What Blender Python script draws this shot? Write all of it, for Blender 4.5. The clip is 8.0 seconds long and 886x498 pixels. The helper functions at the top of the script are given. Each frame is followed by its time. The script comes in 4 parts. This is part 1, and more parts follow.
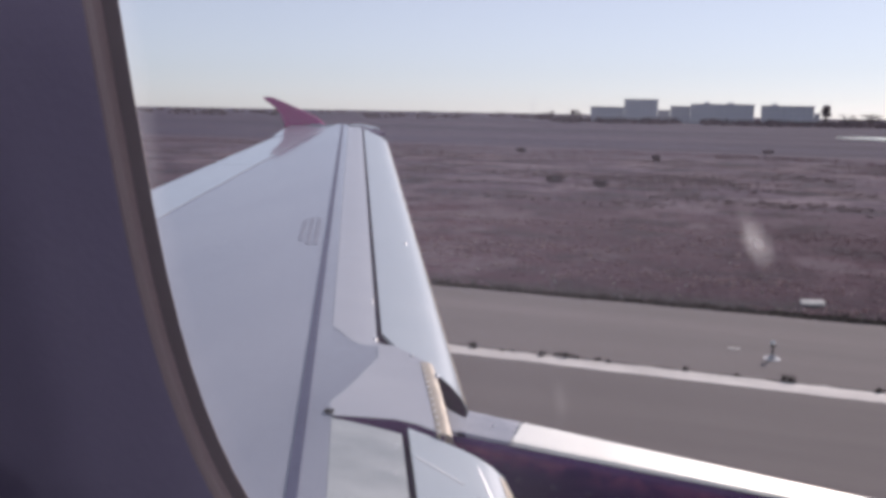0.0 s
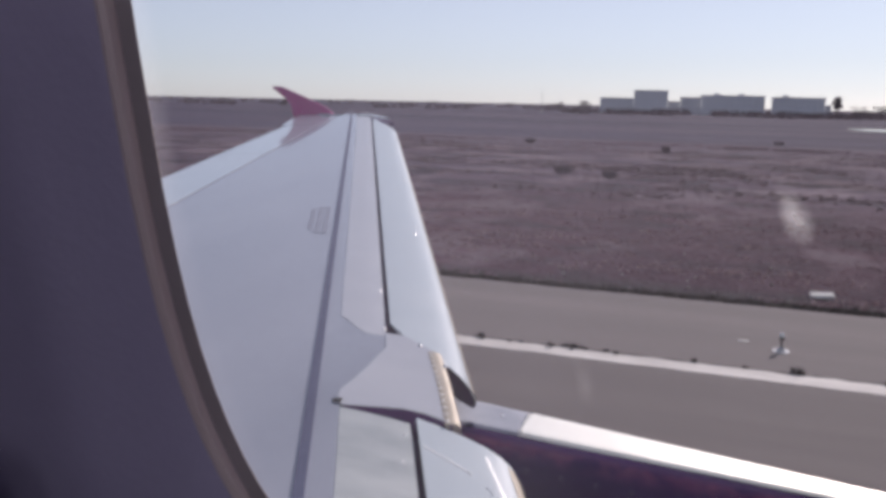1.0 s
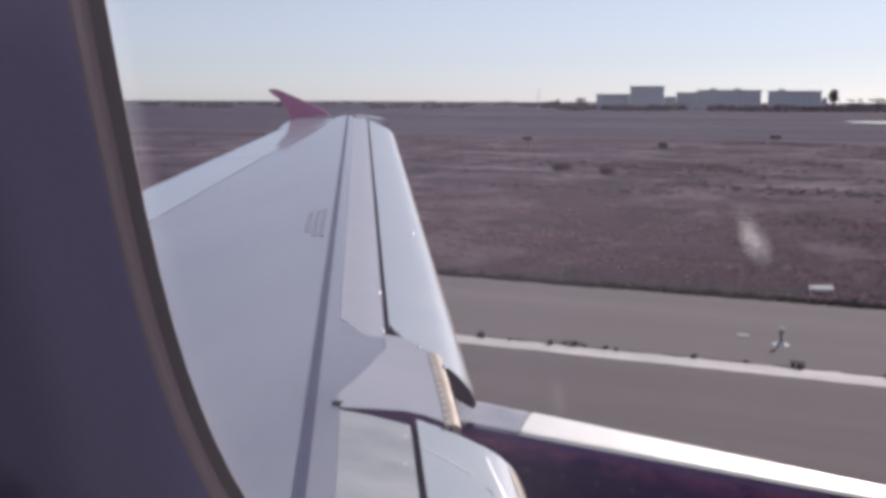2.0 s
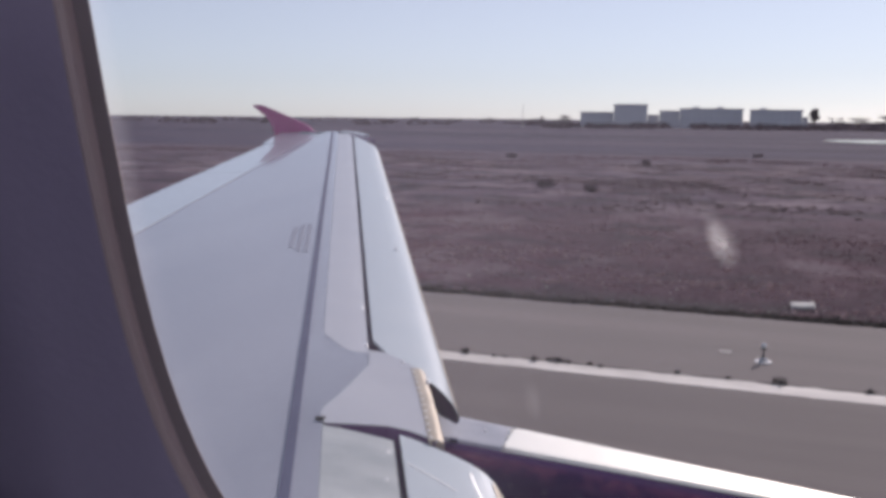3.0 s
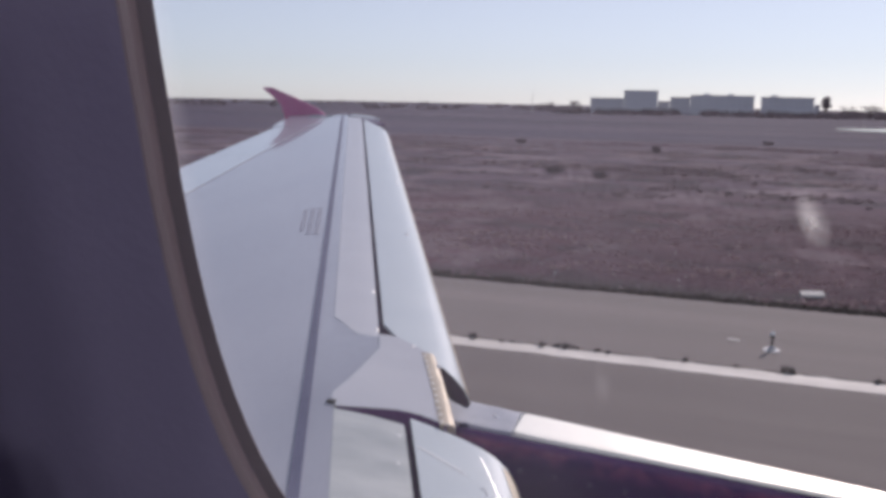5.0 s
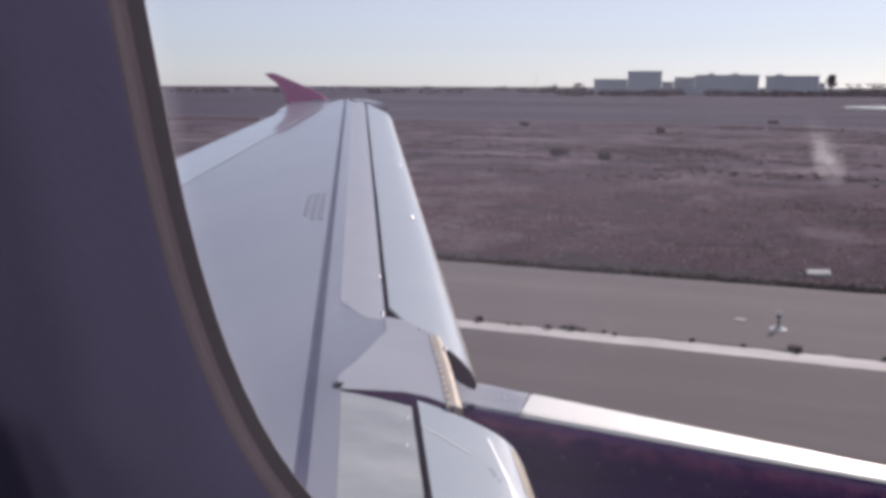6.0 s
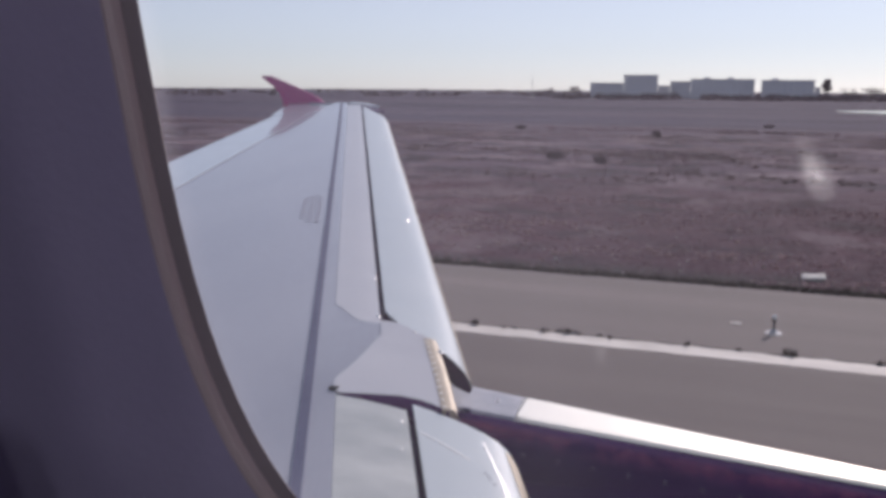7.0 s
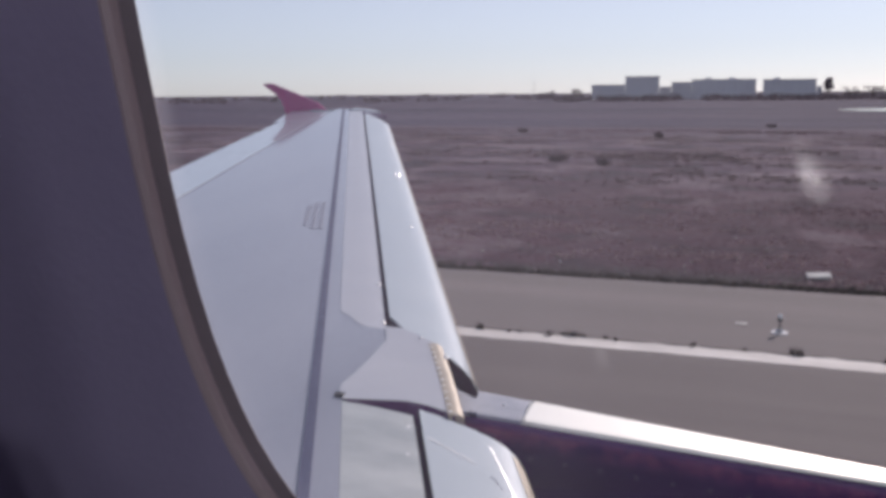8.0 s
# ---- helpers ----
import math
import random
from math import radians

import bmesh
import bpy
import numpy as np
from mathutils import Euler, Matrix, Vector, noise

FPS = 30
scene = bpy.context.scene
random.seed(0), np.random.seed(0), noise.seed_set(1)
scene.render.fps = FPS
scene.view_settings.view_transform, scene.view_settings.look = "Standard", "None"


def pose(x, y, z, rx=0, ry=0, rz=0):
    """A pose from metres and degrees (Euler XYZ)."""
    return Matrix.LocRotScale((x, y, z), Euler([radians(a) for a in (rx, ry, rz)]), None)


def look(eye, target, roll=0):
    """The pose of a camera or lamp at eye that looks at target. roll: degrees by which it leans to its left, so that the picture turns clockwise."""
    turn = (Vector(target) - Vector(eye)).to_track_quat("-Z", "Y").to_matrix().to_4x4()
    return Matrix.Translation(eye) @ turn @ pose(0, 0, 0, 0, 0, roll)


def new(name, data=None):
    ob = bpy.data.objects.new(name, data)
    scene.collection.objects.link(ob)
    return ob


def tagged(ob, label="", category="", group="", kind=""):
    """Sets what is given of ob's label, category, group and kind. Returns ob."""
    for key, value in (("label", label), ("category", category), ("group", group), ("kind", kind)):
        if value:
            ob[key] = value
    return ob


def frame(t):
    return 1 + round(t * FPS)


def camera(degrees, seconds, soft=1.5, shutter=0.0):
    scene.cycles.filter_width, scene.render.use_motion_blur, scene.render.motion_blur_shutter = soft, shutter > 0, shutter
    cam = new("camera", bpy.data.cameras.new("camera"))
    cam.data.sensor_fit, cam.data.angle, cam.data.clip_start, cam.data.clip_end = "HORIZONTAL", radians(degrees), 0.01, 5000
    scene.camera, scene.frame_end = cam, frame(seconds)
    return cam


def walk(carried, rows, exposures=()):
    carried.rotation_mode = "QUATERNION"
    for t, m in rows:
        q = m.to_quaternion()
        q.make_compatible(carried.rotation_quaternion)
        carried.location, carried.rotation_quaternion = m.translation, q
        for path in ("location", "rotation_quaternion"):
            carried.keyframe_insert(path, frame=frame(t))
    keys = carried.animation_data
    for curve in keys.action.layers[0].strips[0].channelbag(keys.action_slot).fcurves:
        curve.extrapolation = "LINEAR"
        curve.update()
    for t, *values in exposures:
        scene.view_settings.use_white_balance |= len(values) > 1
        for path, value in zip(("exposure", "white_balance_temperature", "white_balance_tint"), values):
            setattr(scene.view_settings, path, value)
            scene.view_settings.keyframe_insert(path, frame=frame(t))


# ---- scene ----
cam = camera(54.0, 8.0, soft=4.3)
# seconds, place, turn: a phone held at a cabin window, looking out and a little aft over the wing
PATH = [
    (0.0, -0.0041, 0.0029, 4.6031, 80.981, -1.013, 19.939),
    (0.5, -0.0066, 0.0060, 4.5942, 80.724, -0.604, 20.642),
    (1.0, -0.0123, 0.0135, 4.5959, 80.353, -1.216, 20.525),
    (1.2, -0.0083, 0.0111, 4.5953, 80.121, -0.355, 20.711),
    (2.3, 0.0004, 0.0077, 4.6104, 80.575, -0.368, 20.030),
    (2.5, 0.0024, 0.0067, 4.6113, 81.057, -1.174, 19.178),
    (3.0, 0.0041, 0.0019, 4.6023, 81.402, -0.566, 19.306),
    (3.5, -0.0002, 0.0001, 4.6003, 81.368, -0.895, 19.071),
    (4.0, -0.0123, 0.0059, 4.5937, 80.704, -0.452, 19.004),
    (4.5, -0.0125, 0.0038, 4.5950, 81.089, -0.568, 19.634),
    (4.7, -0.0180, 0.0035, 4.5972, 80.754, -1.197, 19.934),
    (5.8, -0.0221, 0.0188, 4.5957, 79.620, -0.409, 19.977),
    (6.0, -0.0213, 0.0157, 4.5834, 79.373, -0.206, 20.101),
    (6.5, -0.0290, 0.0224, 4.5848, 79.247, -0.608, 19.934),
    (7.0, -0.0200, 0.0151, 4.5872, 79.567, -0.421, 19.871),
    (7.5, -0.0227, 0.0150, 4.5847, 79.263, 0.672, 20.746),
    (8.0, -0.0182, 0.0134, 4.5888, 79.866, 0.512, 19.966),
]
walk(cam, [(r[0], pose(*r[1:])) for r in PATH], exposures=[(0.0, -0.17, 6330, 22), (8.0, -0.17, 6330, 22)])

# ---------------------------------------------------------------- light
SUN_AZIMUTH, SUN_ELEVATION = 18.0, 31.0   # degrees from the wing's side (+y) towards the nose (+x)
world = bpy.data.worlds.new("sky")
scene.world = world
world.use_nodes = True
wn = world.node_tree.nodes
sky = wn.new("ShaderNodeTexSky")
sky.sky_type = "NISHITA"
sky.sun_disc = False
sky.sun_elevation = radians(SUN_ELEVATION)
sky.sun_rotation = radians(SUN_AZIMUTH)
sky.altitude = 20
sky.air_density, sky.dust_density, sky.ozone_density = 0.9, 0.25, 4.6
wn["Background"].inputs["Strength"].default_value = 0.096
pale = wn.new("ShaderNodeHueSaturation")   # thin haze takes the colour out of the sky
pale.inputs["Saturation"].default_value = 0.54
tone = wn.new("ShaderNodeMix")
tone.data_type, tone.blend_type = "RGBA", "MULTIPLY"
tone.inputs["Factor"].default_value = 1.0
tone.inputs["B"].default_value = (1.66, 1.75, 1.755, 1)
veil = wn.new("ShaderNodeGamma")   # high haze evens the sky out
veil.inputs["Gamma"].default_value = 0.75
world.node_tree.links.new(sky.outputs["Color"], pale.inputs["Color"])
world.node_tree.links.new(pale.outputs["Color"], veil.inputs["Color"])
world.node_tree.links.new(veil.outputs["Color"], tone.inputs["A"])
world.node_tree.links.new(tone.outputs["Result"], wn["Background"].inputs["Color"])
sun = new("sun", bpy.data.lights.new("sun", "SUN"))
sun.data.energy, sun.data.angle, sun.data.color = 3.6, radians(0.5), (1.0, 0.90, 0.79)
_a, _e = radians(SUN_AZIMUTH), radians(SUN_ELEVATION)
sun_way = Vector((math.sin(_a) * math.cos(_e), math.cos(_a) * math.cos(_e), math.sin(_e)))
sun.matrix_world = look(sun_way * 50 + Vector((0, 0, 20)), (0, 0, 20))


# ---------------------------------------------------------------- materials
def surface(name, low, high, rough=0.6, metal=0.0, coat=0.0, scale=4.0, fine=60.0, bump=0.1, stretch=(1, 1, 1), spread=0.12, coat_rough=0.1):
    """Two colours mixed by coarse stains and fine grain, with relief and uneven gloss."""
    m = bpy.data.materials.new(name)
    m.use_nodes = True
    nt = m.node_tree
    n, l = nt.nodes, nt.links
    b = n["Principled BSDF"]
    tc, mp = n.new("ShaderNodeTexCoord"), n.new("ShaderNodeMapping")
    mp.inputs["Scale"].default_value = stretch
    l.new(tc.outputs["Object"], mp.inputs["Vector"])
    big, small = n.new("ShaderNodeTexNoise"), n.new("ShaderNodeTexNoise")
    for t, sc, det in ((big, scale, 5.0), (small, fine, 3.0)):
        t.inputs["Scale"].default_value, t.inputs["Detail"].default_value = sc, det
        l.new(mp.outputs["Vector"], t.inputs["Vector"])
    mix = n.new("ShaderNodeMath")
    mix.operation = "MULTIPLY_ADD"
    mix.inputs[1].default_value = 0.35
    l.new(small.outputs["Fac"], mix.inputs[0])
    sub = n.new("ShaderNodeMath")
    sub.operation = "MULTIPLY_ADD"
    sub.inputs[1].default_value, sub.inputs[2].default_value = 1.6, -0.48
    l.new(big.outputs["Fac"], sub.inputs[0])
    l.new(sub.outputs[0], mix.inputs[2])
    ramp = n.new("ShaderNodeMix")
    ramp.data_type = "RGBA"
    ramp.clamp_factor = True
    ramp.inputs["A"].default_value, ramp.inputs["B"].default_value = (*low, 1), (*high, 1)
    l.new(mix.outputs[0], ramp.inputs["Factor"])
    l.new(ramp.outputs["Result"], b.inputs["Base Color"])
    r = n.new("ShaderNodeMath")
    r.operation = "MULTIPLY_ADD"
    r.inputs[1].default_value, r.inputs[2].default_value = spread, rough - spread / 2
    l.new(big.outputs["Fac"], r.inputs[0])
    l.new(r.outputs[0], b.inputs["Roughness"])
    b.inputs["Metallic"].default_value = metal
    b.inputs["Coat Weight"].default_value = coat
    b.inputs["Coat Roughness"].default_value = coat_rough
    if bump:
        bp = n.new("ShaderNodeBump")
        bp.inputs["Strength"].default_value, bp.inputs["Distance"].default_value = bump, 0.02
        l.new(small.outputs["Fac"], bp.inputs["Height"])
        l.new(bp.outputs["Normal"], b.inputs["Normal"])
    return m


WING = surface("wing_paint", (0.288, 0.307, 0.362), (0.378, 0.396, 0.450), 0.40, coat=0.7, scale=0.9, fine=30, bump=0.006, stretch=(1.5, 0.28, 1), coat_rough=0.07)
PANEL = surface("panel_paint", (0.475, 0.49, 0.53), (0.565, 0.578, 0.61), 0.38, coat=0.3, scale=1.6, fine=40, bump=0.015, stretch=(1, 2.2, 1), coat_rough=0.2)
SLAT = surface("slat_paint", (0.49, 0.555, 0.59), (0.58, 0.64, 0.665), 0.35, coat=0.3, scale=1.3, fine=40, bump=0.012, stretch=(1, 2.0, 1), coat_rough=0.18)
FLAP = surface("flap_paint", (0.41, 0.465, 0.505), (0.49, 0.54, 0.575), 0.32, coat=0.9, scale=1.3, fine=40, bump=0.004, stretch=(1, 0.6, 1), coat_rough=0.05)
BARE_PANEL = surface("bare_panel_paint", (0.40, 0.43, 0.425), (0.62, 0.645, 0.625), 0.36, metal=0.15, coat=0.3, scale=3.2, fine=11, bump=0.12, stretch=(1, 2.2, 1), spread=0.3, coat_rough=0.2)
SEAL = surface("sealant", (0.066, 0.073, 0.135), (0.102, 0.112, 0.190), 0.6, scale=3, fine=50, bump=0.05)
STENCIL = surface("stencil_paint", (0.24, 0.257, 0.32), (0.305, 0.325, 0.385), 0.5, scale=8, fine=60, bump=0.02)
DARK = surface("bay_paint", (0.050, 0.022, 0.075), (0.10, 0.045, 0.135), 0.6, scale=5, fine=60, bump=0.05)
PURPLE = surface("purple_paint", (0.025, 0.005, 0.062), (0.062, 0.015, 0.112), 0.6, coat=0.0, scale=2.4, fine=9, bump=0.02, coat_rough=0.15, stretch=(0.4, 1, 1.6))
PURPLE.node_tree.nodes["Principled BSDF"].inputs["Specular IOR Level"].default_value = 0.06


def flank_material():
    """Violet paint worn to pink in a ragged band along the fillet."""
    m = PURPLE.copy()
    m.name = "flank_paint"
    n, l = m.node_tree.nodes, m.node_tree.links
    b = n["Principled BSDF"]
    paint = b.inputs["Base Color"].links[0].from_socket
    tc, sep, ramp, ns, cut, mul, mix = (n.new(k) for k in ("ShaderNodeTexCoord", "ShaderNodeSeparateXYZ", "ShaderNodeValToRGB", "ShaderNodeTexNoise", "ShaderNodeMapRange", "ShaderNodeMath", "ShaderNodeMix"))
    l.new(tc.outputs["UV"], sep.inputs["Vector"])
    l.new(sep.outputs["Y"], ramp.inputs["Fac"])
    e = ramp.color_ramp.elements
    while len(e) < 4:
        e.new(0.5)
    for k, (at, v) in enumerate(((0.18, 0.0), (0.34, 1.0), (0.50, 0.5), (0.68, 0.0))):
        e[k].position, e[k].color = at, (v, v, v, 1)
    ns.inputs["Scale"].default_value, ns.inputs["Detail"].default_value, ns.inputs["Roughness"].default_value = 7.0, 7.0, 0.68
    l.new(tc.outputs["Object"], ns.inputs["Vector"])
    cut.inputs["From Min"].default_value, cut.inputs["From Max"].default_value = 0.36, 0.64
    l.new(ns.outputs["Fac"], cut.inputs["Value"])
    mul.operation = "MULTIPLY"
    l.new(ramp.outputs["Color"], mul.inputs[0])
    l.new(cut.outputs["Result"], mul.inputs[1])
    mix.data_type = "RGBA"
    mix.inputs["B"].default_value = (0.27, 0.075, 0.16, 1)
    l.new(mul.outputs[0], mix.inputs["Factor"])
    l.new(paint, mix.inputs["A"])
    l.new(mix.outputs["Result"], b.inputs["Base Color"])
    return m


FLANK = flank_material()
VIOLET = surface("pylon_violet", (0.10, 0.036, 0.15), (0.17, 0.065, 0.22), 0.5, scale=3, fine=30, bump=0.02)
MAGENTA = surface("magenta_paint", (0.36, 0.028, 0.18), (0.46, 0.045, 0.23), 0.4, coat=0.3, scale=2, fine=40, bump=0.02)
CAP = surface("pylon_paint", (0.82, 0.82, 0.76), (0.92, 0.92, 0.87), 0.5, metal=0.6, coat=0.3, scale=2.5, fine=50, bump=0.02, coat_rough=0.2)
# the same pylon top further aft, its shade put into the colour
CAP_SHADED = surface("pylon_shaded_paint", (0.29, 0.32, 0.39), (0.53, 0.56, 0.62), 0.55, scale=6.0, fine=40, bump=0.03)
STEEL = surface("bare_edge", (0.36, 0.315, 0.245), (0.50, 0.445, 0.36), 0.45, metal=0.3, scale=6, fine=70, bump=0.03)
GLINT = surface("polished_head", (0.95, 0.94, 0.92), (0.98, 0.97, 0.95), 0.34, metal=1.0, scale=20, fine=90, bump=0.0)
# plain white that paints in highlights and glints
WHITE = surface("highlight_white", (0.84, 0.84, 0.82), (0.92, 0.92, 0.90), 0.3, coat=0.5, scale=12, fine=80, bump=0.0)
SIDEWALL = surface("sidewall_plastic", (0.30, 0.265, 0.36), (0.36, 0.32, 0.42), 0.6, scale=3, fine=220, bump=0.06)
TRIM = surface("window_trim_plastic", (0.47, 0.375, 0.345), (0.55, 0.445, 0.41), 0.45, scale=8, fine=200, bump=0.04)
GASKET = surface("gasket_rubber", (0.20, 0.165, 0.165), (0.26, 0.215, 0.21), 0.7, scale=8, fine=160, bump=0.05)
CARPET = surface("carpet", (0.05, 0.05, 0.09), (0.08, 0.08, 0.12), 0.95, scale=4, fine=120, bump=0.3)
CEILING = surface("ceiling_plastic", (0.55, 0.54, 0.56), (0.65, 0.64, 0.65), 0.6, scale=2, fine=120, bump=0.04)
SEATCLOTH = surface("seat_leather", (0.012, 0.012, 0.03), (0.025, 0.025, 0.05), 0.55, scale=6, fine=120, bump=0.15)
ASPHALT = surface("runway_asphalt", (0.096, 0.083, 0.084), (0.175, 0.152, 0.149), 0.88, scale=0.8, fine=18, bump=0.25, stretch=(0.05, 1, 1), spread=0.1)
SHOULDER = surface("shoulder_asphalt", (0.126, 0.111, 0.110), (0.207, 0.181, 0.176), 0.9, scale=0.8, fine=16, bump=0.25, stretch=(0.06, 1, 1), spread=0.1)
MARKING = surface("line_paint", (0.48, 0.455, 0.43), (0.80, 0.77, 0.72), 0.75, scale=1.6, fine=26, bump=0.15, stretch=(0.5, 1, 1))
CONCRETE = surface("pale_concrete", (0.55, 0.54, 0.50), (0.72, 0.70, 0.66), 0.8, scale=5, fine=60, bump=0.2)
BARK = surface("bark", (0.06, 0.05, 0.04), (0.12, 0.10, 0.08), 0.9, scale=3, fine=20, bump=0.3)
# distance haze is painted into these pale wall and window colours
WALLS = surface("hazed_render", (0.62, 0.60, 0.62), (0.70, 0.68, 0.70), 0.85, scale=0.15, fine=2, bump=0.05)
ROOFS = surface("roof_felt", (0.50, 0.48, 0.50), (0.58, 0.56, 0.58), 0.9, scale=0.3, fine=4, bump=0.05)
PANE = surface("window_pane_hazed", (0.56, 0.55, 0.58), (0.64, 0.62, 0.65), 0.6, scale=0.2, fine=2, bump=0.0)
METAL = surface("galvanised_metal", (0.40, 0.40, 0.40), (0.55, 0.55, 0.55), 0.4, metal=0.7, scale=10, fine=60, bump=0.03)
LENS = surface("lamp_lens", (0.85, 0.85, 0.80), (0.92, 0.92, 0.88), 0.1, coat=1.0, scale=10, fine=60, bump=0.0)
BLACK = surface("dark_plastic", (0.02, 0.02, 0.02), (0.04, 0.04, 0.04), 0.5, scale=10, fine=60, bump=0.0)
WATER = surface("pond_water", (0.05, 0.055, 0.06), (0.08, 0.085, 0.09), 0.08, scale=0.05, fine=1.2, bump=0.03, spread=0.04)


def field_material():
    """Dry steppe: reddish earth, pale straw and dark scrub in patches drawn out along the runway."""
    m = bpy.data.materials.new("dry_field")
    m.use_nodes = True
    n, l = m.node_tree.nodes, m.node_tree.links
    b = n["Principled BSDF"]
    tc = n.new("ShaderNodeTexCoord")

    def noise_at(scale, stretch, detail=6.0, rough=0.6):
        mp, t = n.new("ShaderNodeMapping"), n.new("ShaderNodeTexNoise")
        mp.inputs["Scale"].default_value = stretch
        t.inputs["Scale"].default_value, t.inputs["Detail"].default_value, t.inputs["Roughness"].default_value = scale, detail, rough
        l.new(tc.outputs["Object"], mp.inputs["Vector"])
        l.new(mp.outputs["Vector"], t.inputs["Vector"])
        return t.outputs["Fac"]

    def ramp(fac, lo, hi):
        r = n.new("ShaderNodeMapRange")
        r.inputs["From Min"].default_value, r.inputs["From Max"].default_value = lo, hi
        l.new(fac, r.inputs["Value"])
        return r.outputs["Result"]

    def over(fac, a, col):
        x = n.new("ShaderNodeMix")
        x.data_type = "RGBA"
        l.new(fac, x.inputs["Factor"])
        if isinstance(a, tuple):
            x.inputs["A"].default_value = (*a, 1)
        else:
            l.new(a, x.inputs["A"])
        x.inputs["B"].default_value = (*col, 1)
        return x.outputs["Result"]

    sep = n.new("ShaderNodeSeparateXYZ")
    l.new(tc.outputs["Object"], sep.inputs["Vector"])

    def distance(wander, scale):
        """How far out from the runway, with an uneven edge."""
        w = n.new("ShaderNodeMath")
        w.operation = "MULTIPLY_ADD"
        w.inputs[1].default_value = wander
        l.new(noise_at(scale, (0.5, 1, 1)), w.inputs[0])
        l.new(sep.outputs["Y"], w.inputs[2])
        return w.outputs[0]

    def both(a, b):
        m2 = n.new("ShaderNodeMath")
        m2.operation = "MULTIPLY"
        l.new(a, m2.inputs[0])
        l.new(b, m2.inputs[1])
        return m2.outputs[0]

    # reddish earth by the runway, greyer grassland further out
    col = over(ramp(noise_at(0.05, (0.8, 1, 1), 3.0), 0.35, 0.65), (0.064, 0.026, 0.045), (0.053, 0.028, 0.047))
    col = over(ramp(distance(30.0, 0.03), 52.0, 72.0), col, (0.118, 0.086, 0.123))
    # bare red earth, straw and dark scrub in loose patches, finer towards the runway
    col = over(both(ramp(noise_at(0.16, (0.7, 0.6, 1), 4.0, 0.5), 0.50, 0.64), ramp(distance(24.0, 0.06), 58.0, 44.0)), col, (0.086, 0.033, 0.056))
    col = over(both(ramp(noise_at(0.40, (0.42, 0.6, 1), 5.0, 0.55), 0.48, 0.58), ramp(distance(14.0, 0.05), 44.0, 60.0)), col, (0.034, 0.025, 0.043))
    col = over(ramp(noise_at(0.9, (0.5, 0.5, 1), 5, 0.6), 0.52, 0.74), col, (0.098, 0.056, 0.076))
    col = over(ramp(noise_at(0.7, (0.45, 0.5, 1), 5, 0.6), 0.48, 0.68), col, (0.026, 0.015, 0.027))
    col = over(ramp(noise_at(0.24, (0.55, 0.40, 1), 6.0, 0.64), 0.535, 0.60), col, (0.128, 0.092, 0.112))
    col = over(both(ramp(noise_at(0.30, (0.45, 0.5, 1), 5.0, 0.6), 0.54, 0.60), ramp(distance(14.0, 0.05), 42.0, 58.0)), col, (0.195, 0.150, 0.178))
    col = over(ramp(noise_at(1.6, (0.7, 0.5, 1), 4, 0.55), 0.66, 0.74), col, (0.20, 0.145, 0.15))
    # low weeds in a belt along the pavement
    col = over(ramp(distance(2.0, 0.5), EDGE + 3.1, EDGE + 1.9), col, (0.034, 0.029, 0.035))
    # beyond a pale old track: dark scrub, paled and blued with painted haze
    col = over(ramp(distance(26.0, 0.012), 104.0, 114.0), col, (0.0970, 0.0727, 0.1039))
    col = over(ramp(distance(30.0, 0.014), 128.0, 138.0), col, (0.059, 0.047, 0.083))
    out_there = ramp(distance(30.0, 0.014), 130.0, 142.0)
    col = over(both(ramp(noise_at(0.016, (0.22, 1, 1), 5.0, 0.6), 0.47, 0.56), out_there), col, (0.034, 0.027, 0.050))
    col = over(both(ramp(noise_at(0.022, (0.15, 1, 1), 4.0, 0.55), 0.53, 0.62), out_there), col, (0.106, 0.086, 0.120))
    l.new(col, b.inputs["Base Color"])
    b.inputs["Roughness"].default_value = 0.95
    b.inputs["Specular IOR Level"].default_value = 0.15
    bp = n.new("ShaderNodeBump")
    bp.inputs["Strength"].default_value, bp.inputs["Distance"].default_value = 0.5, 0.15
    l.new(noise_at(2.2, (1, 1, 1), 5), bp.inputs["Height"])
    l.new(bp.outputs["Normal"], b.inputs["Normal"])
    return m


EDGE = 21.38
FIELD = field_material()


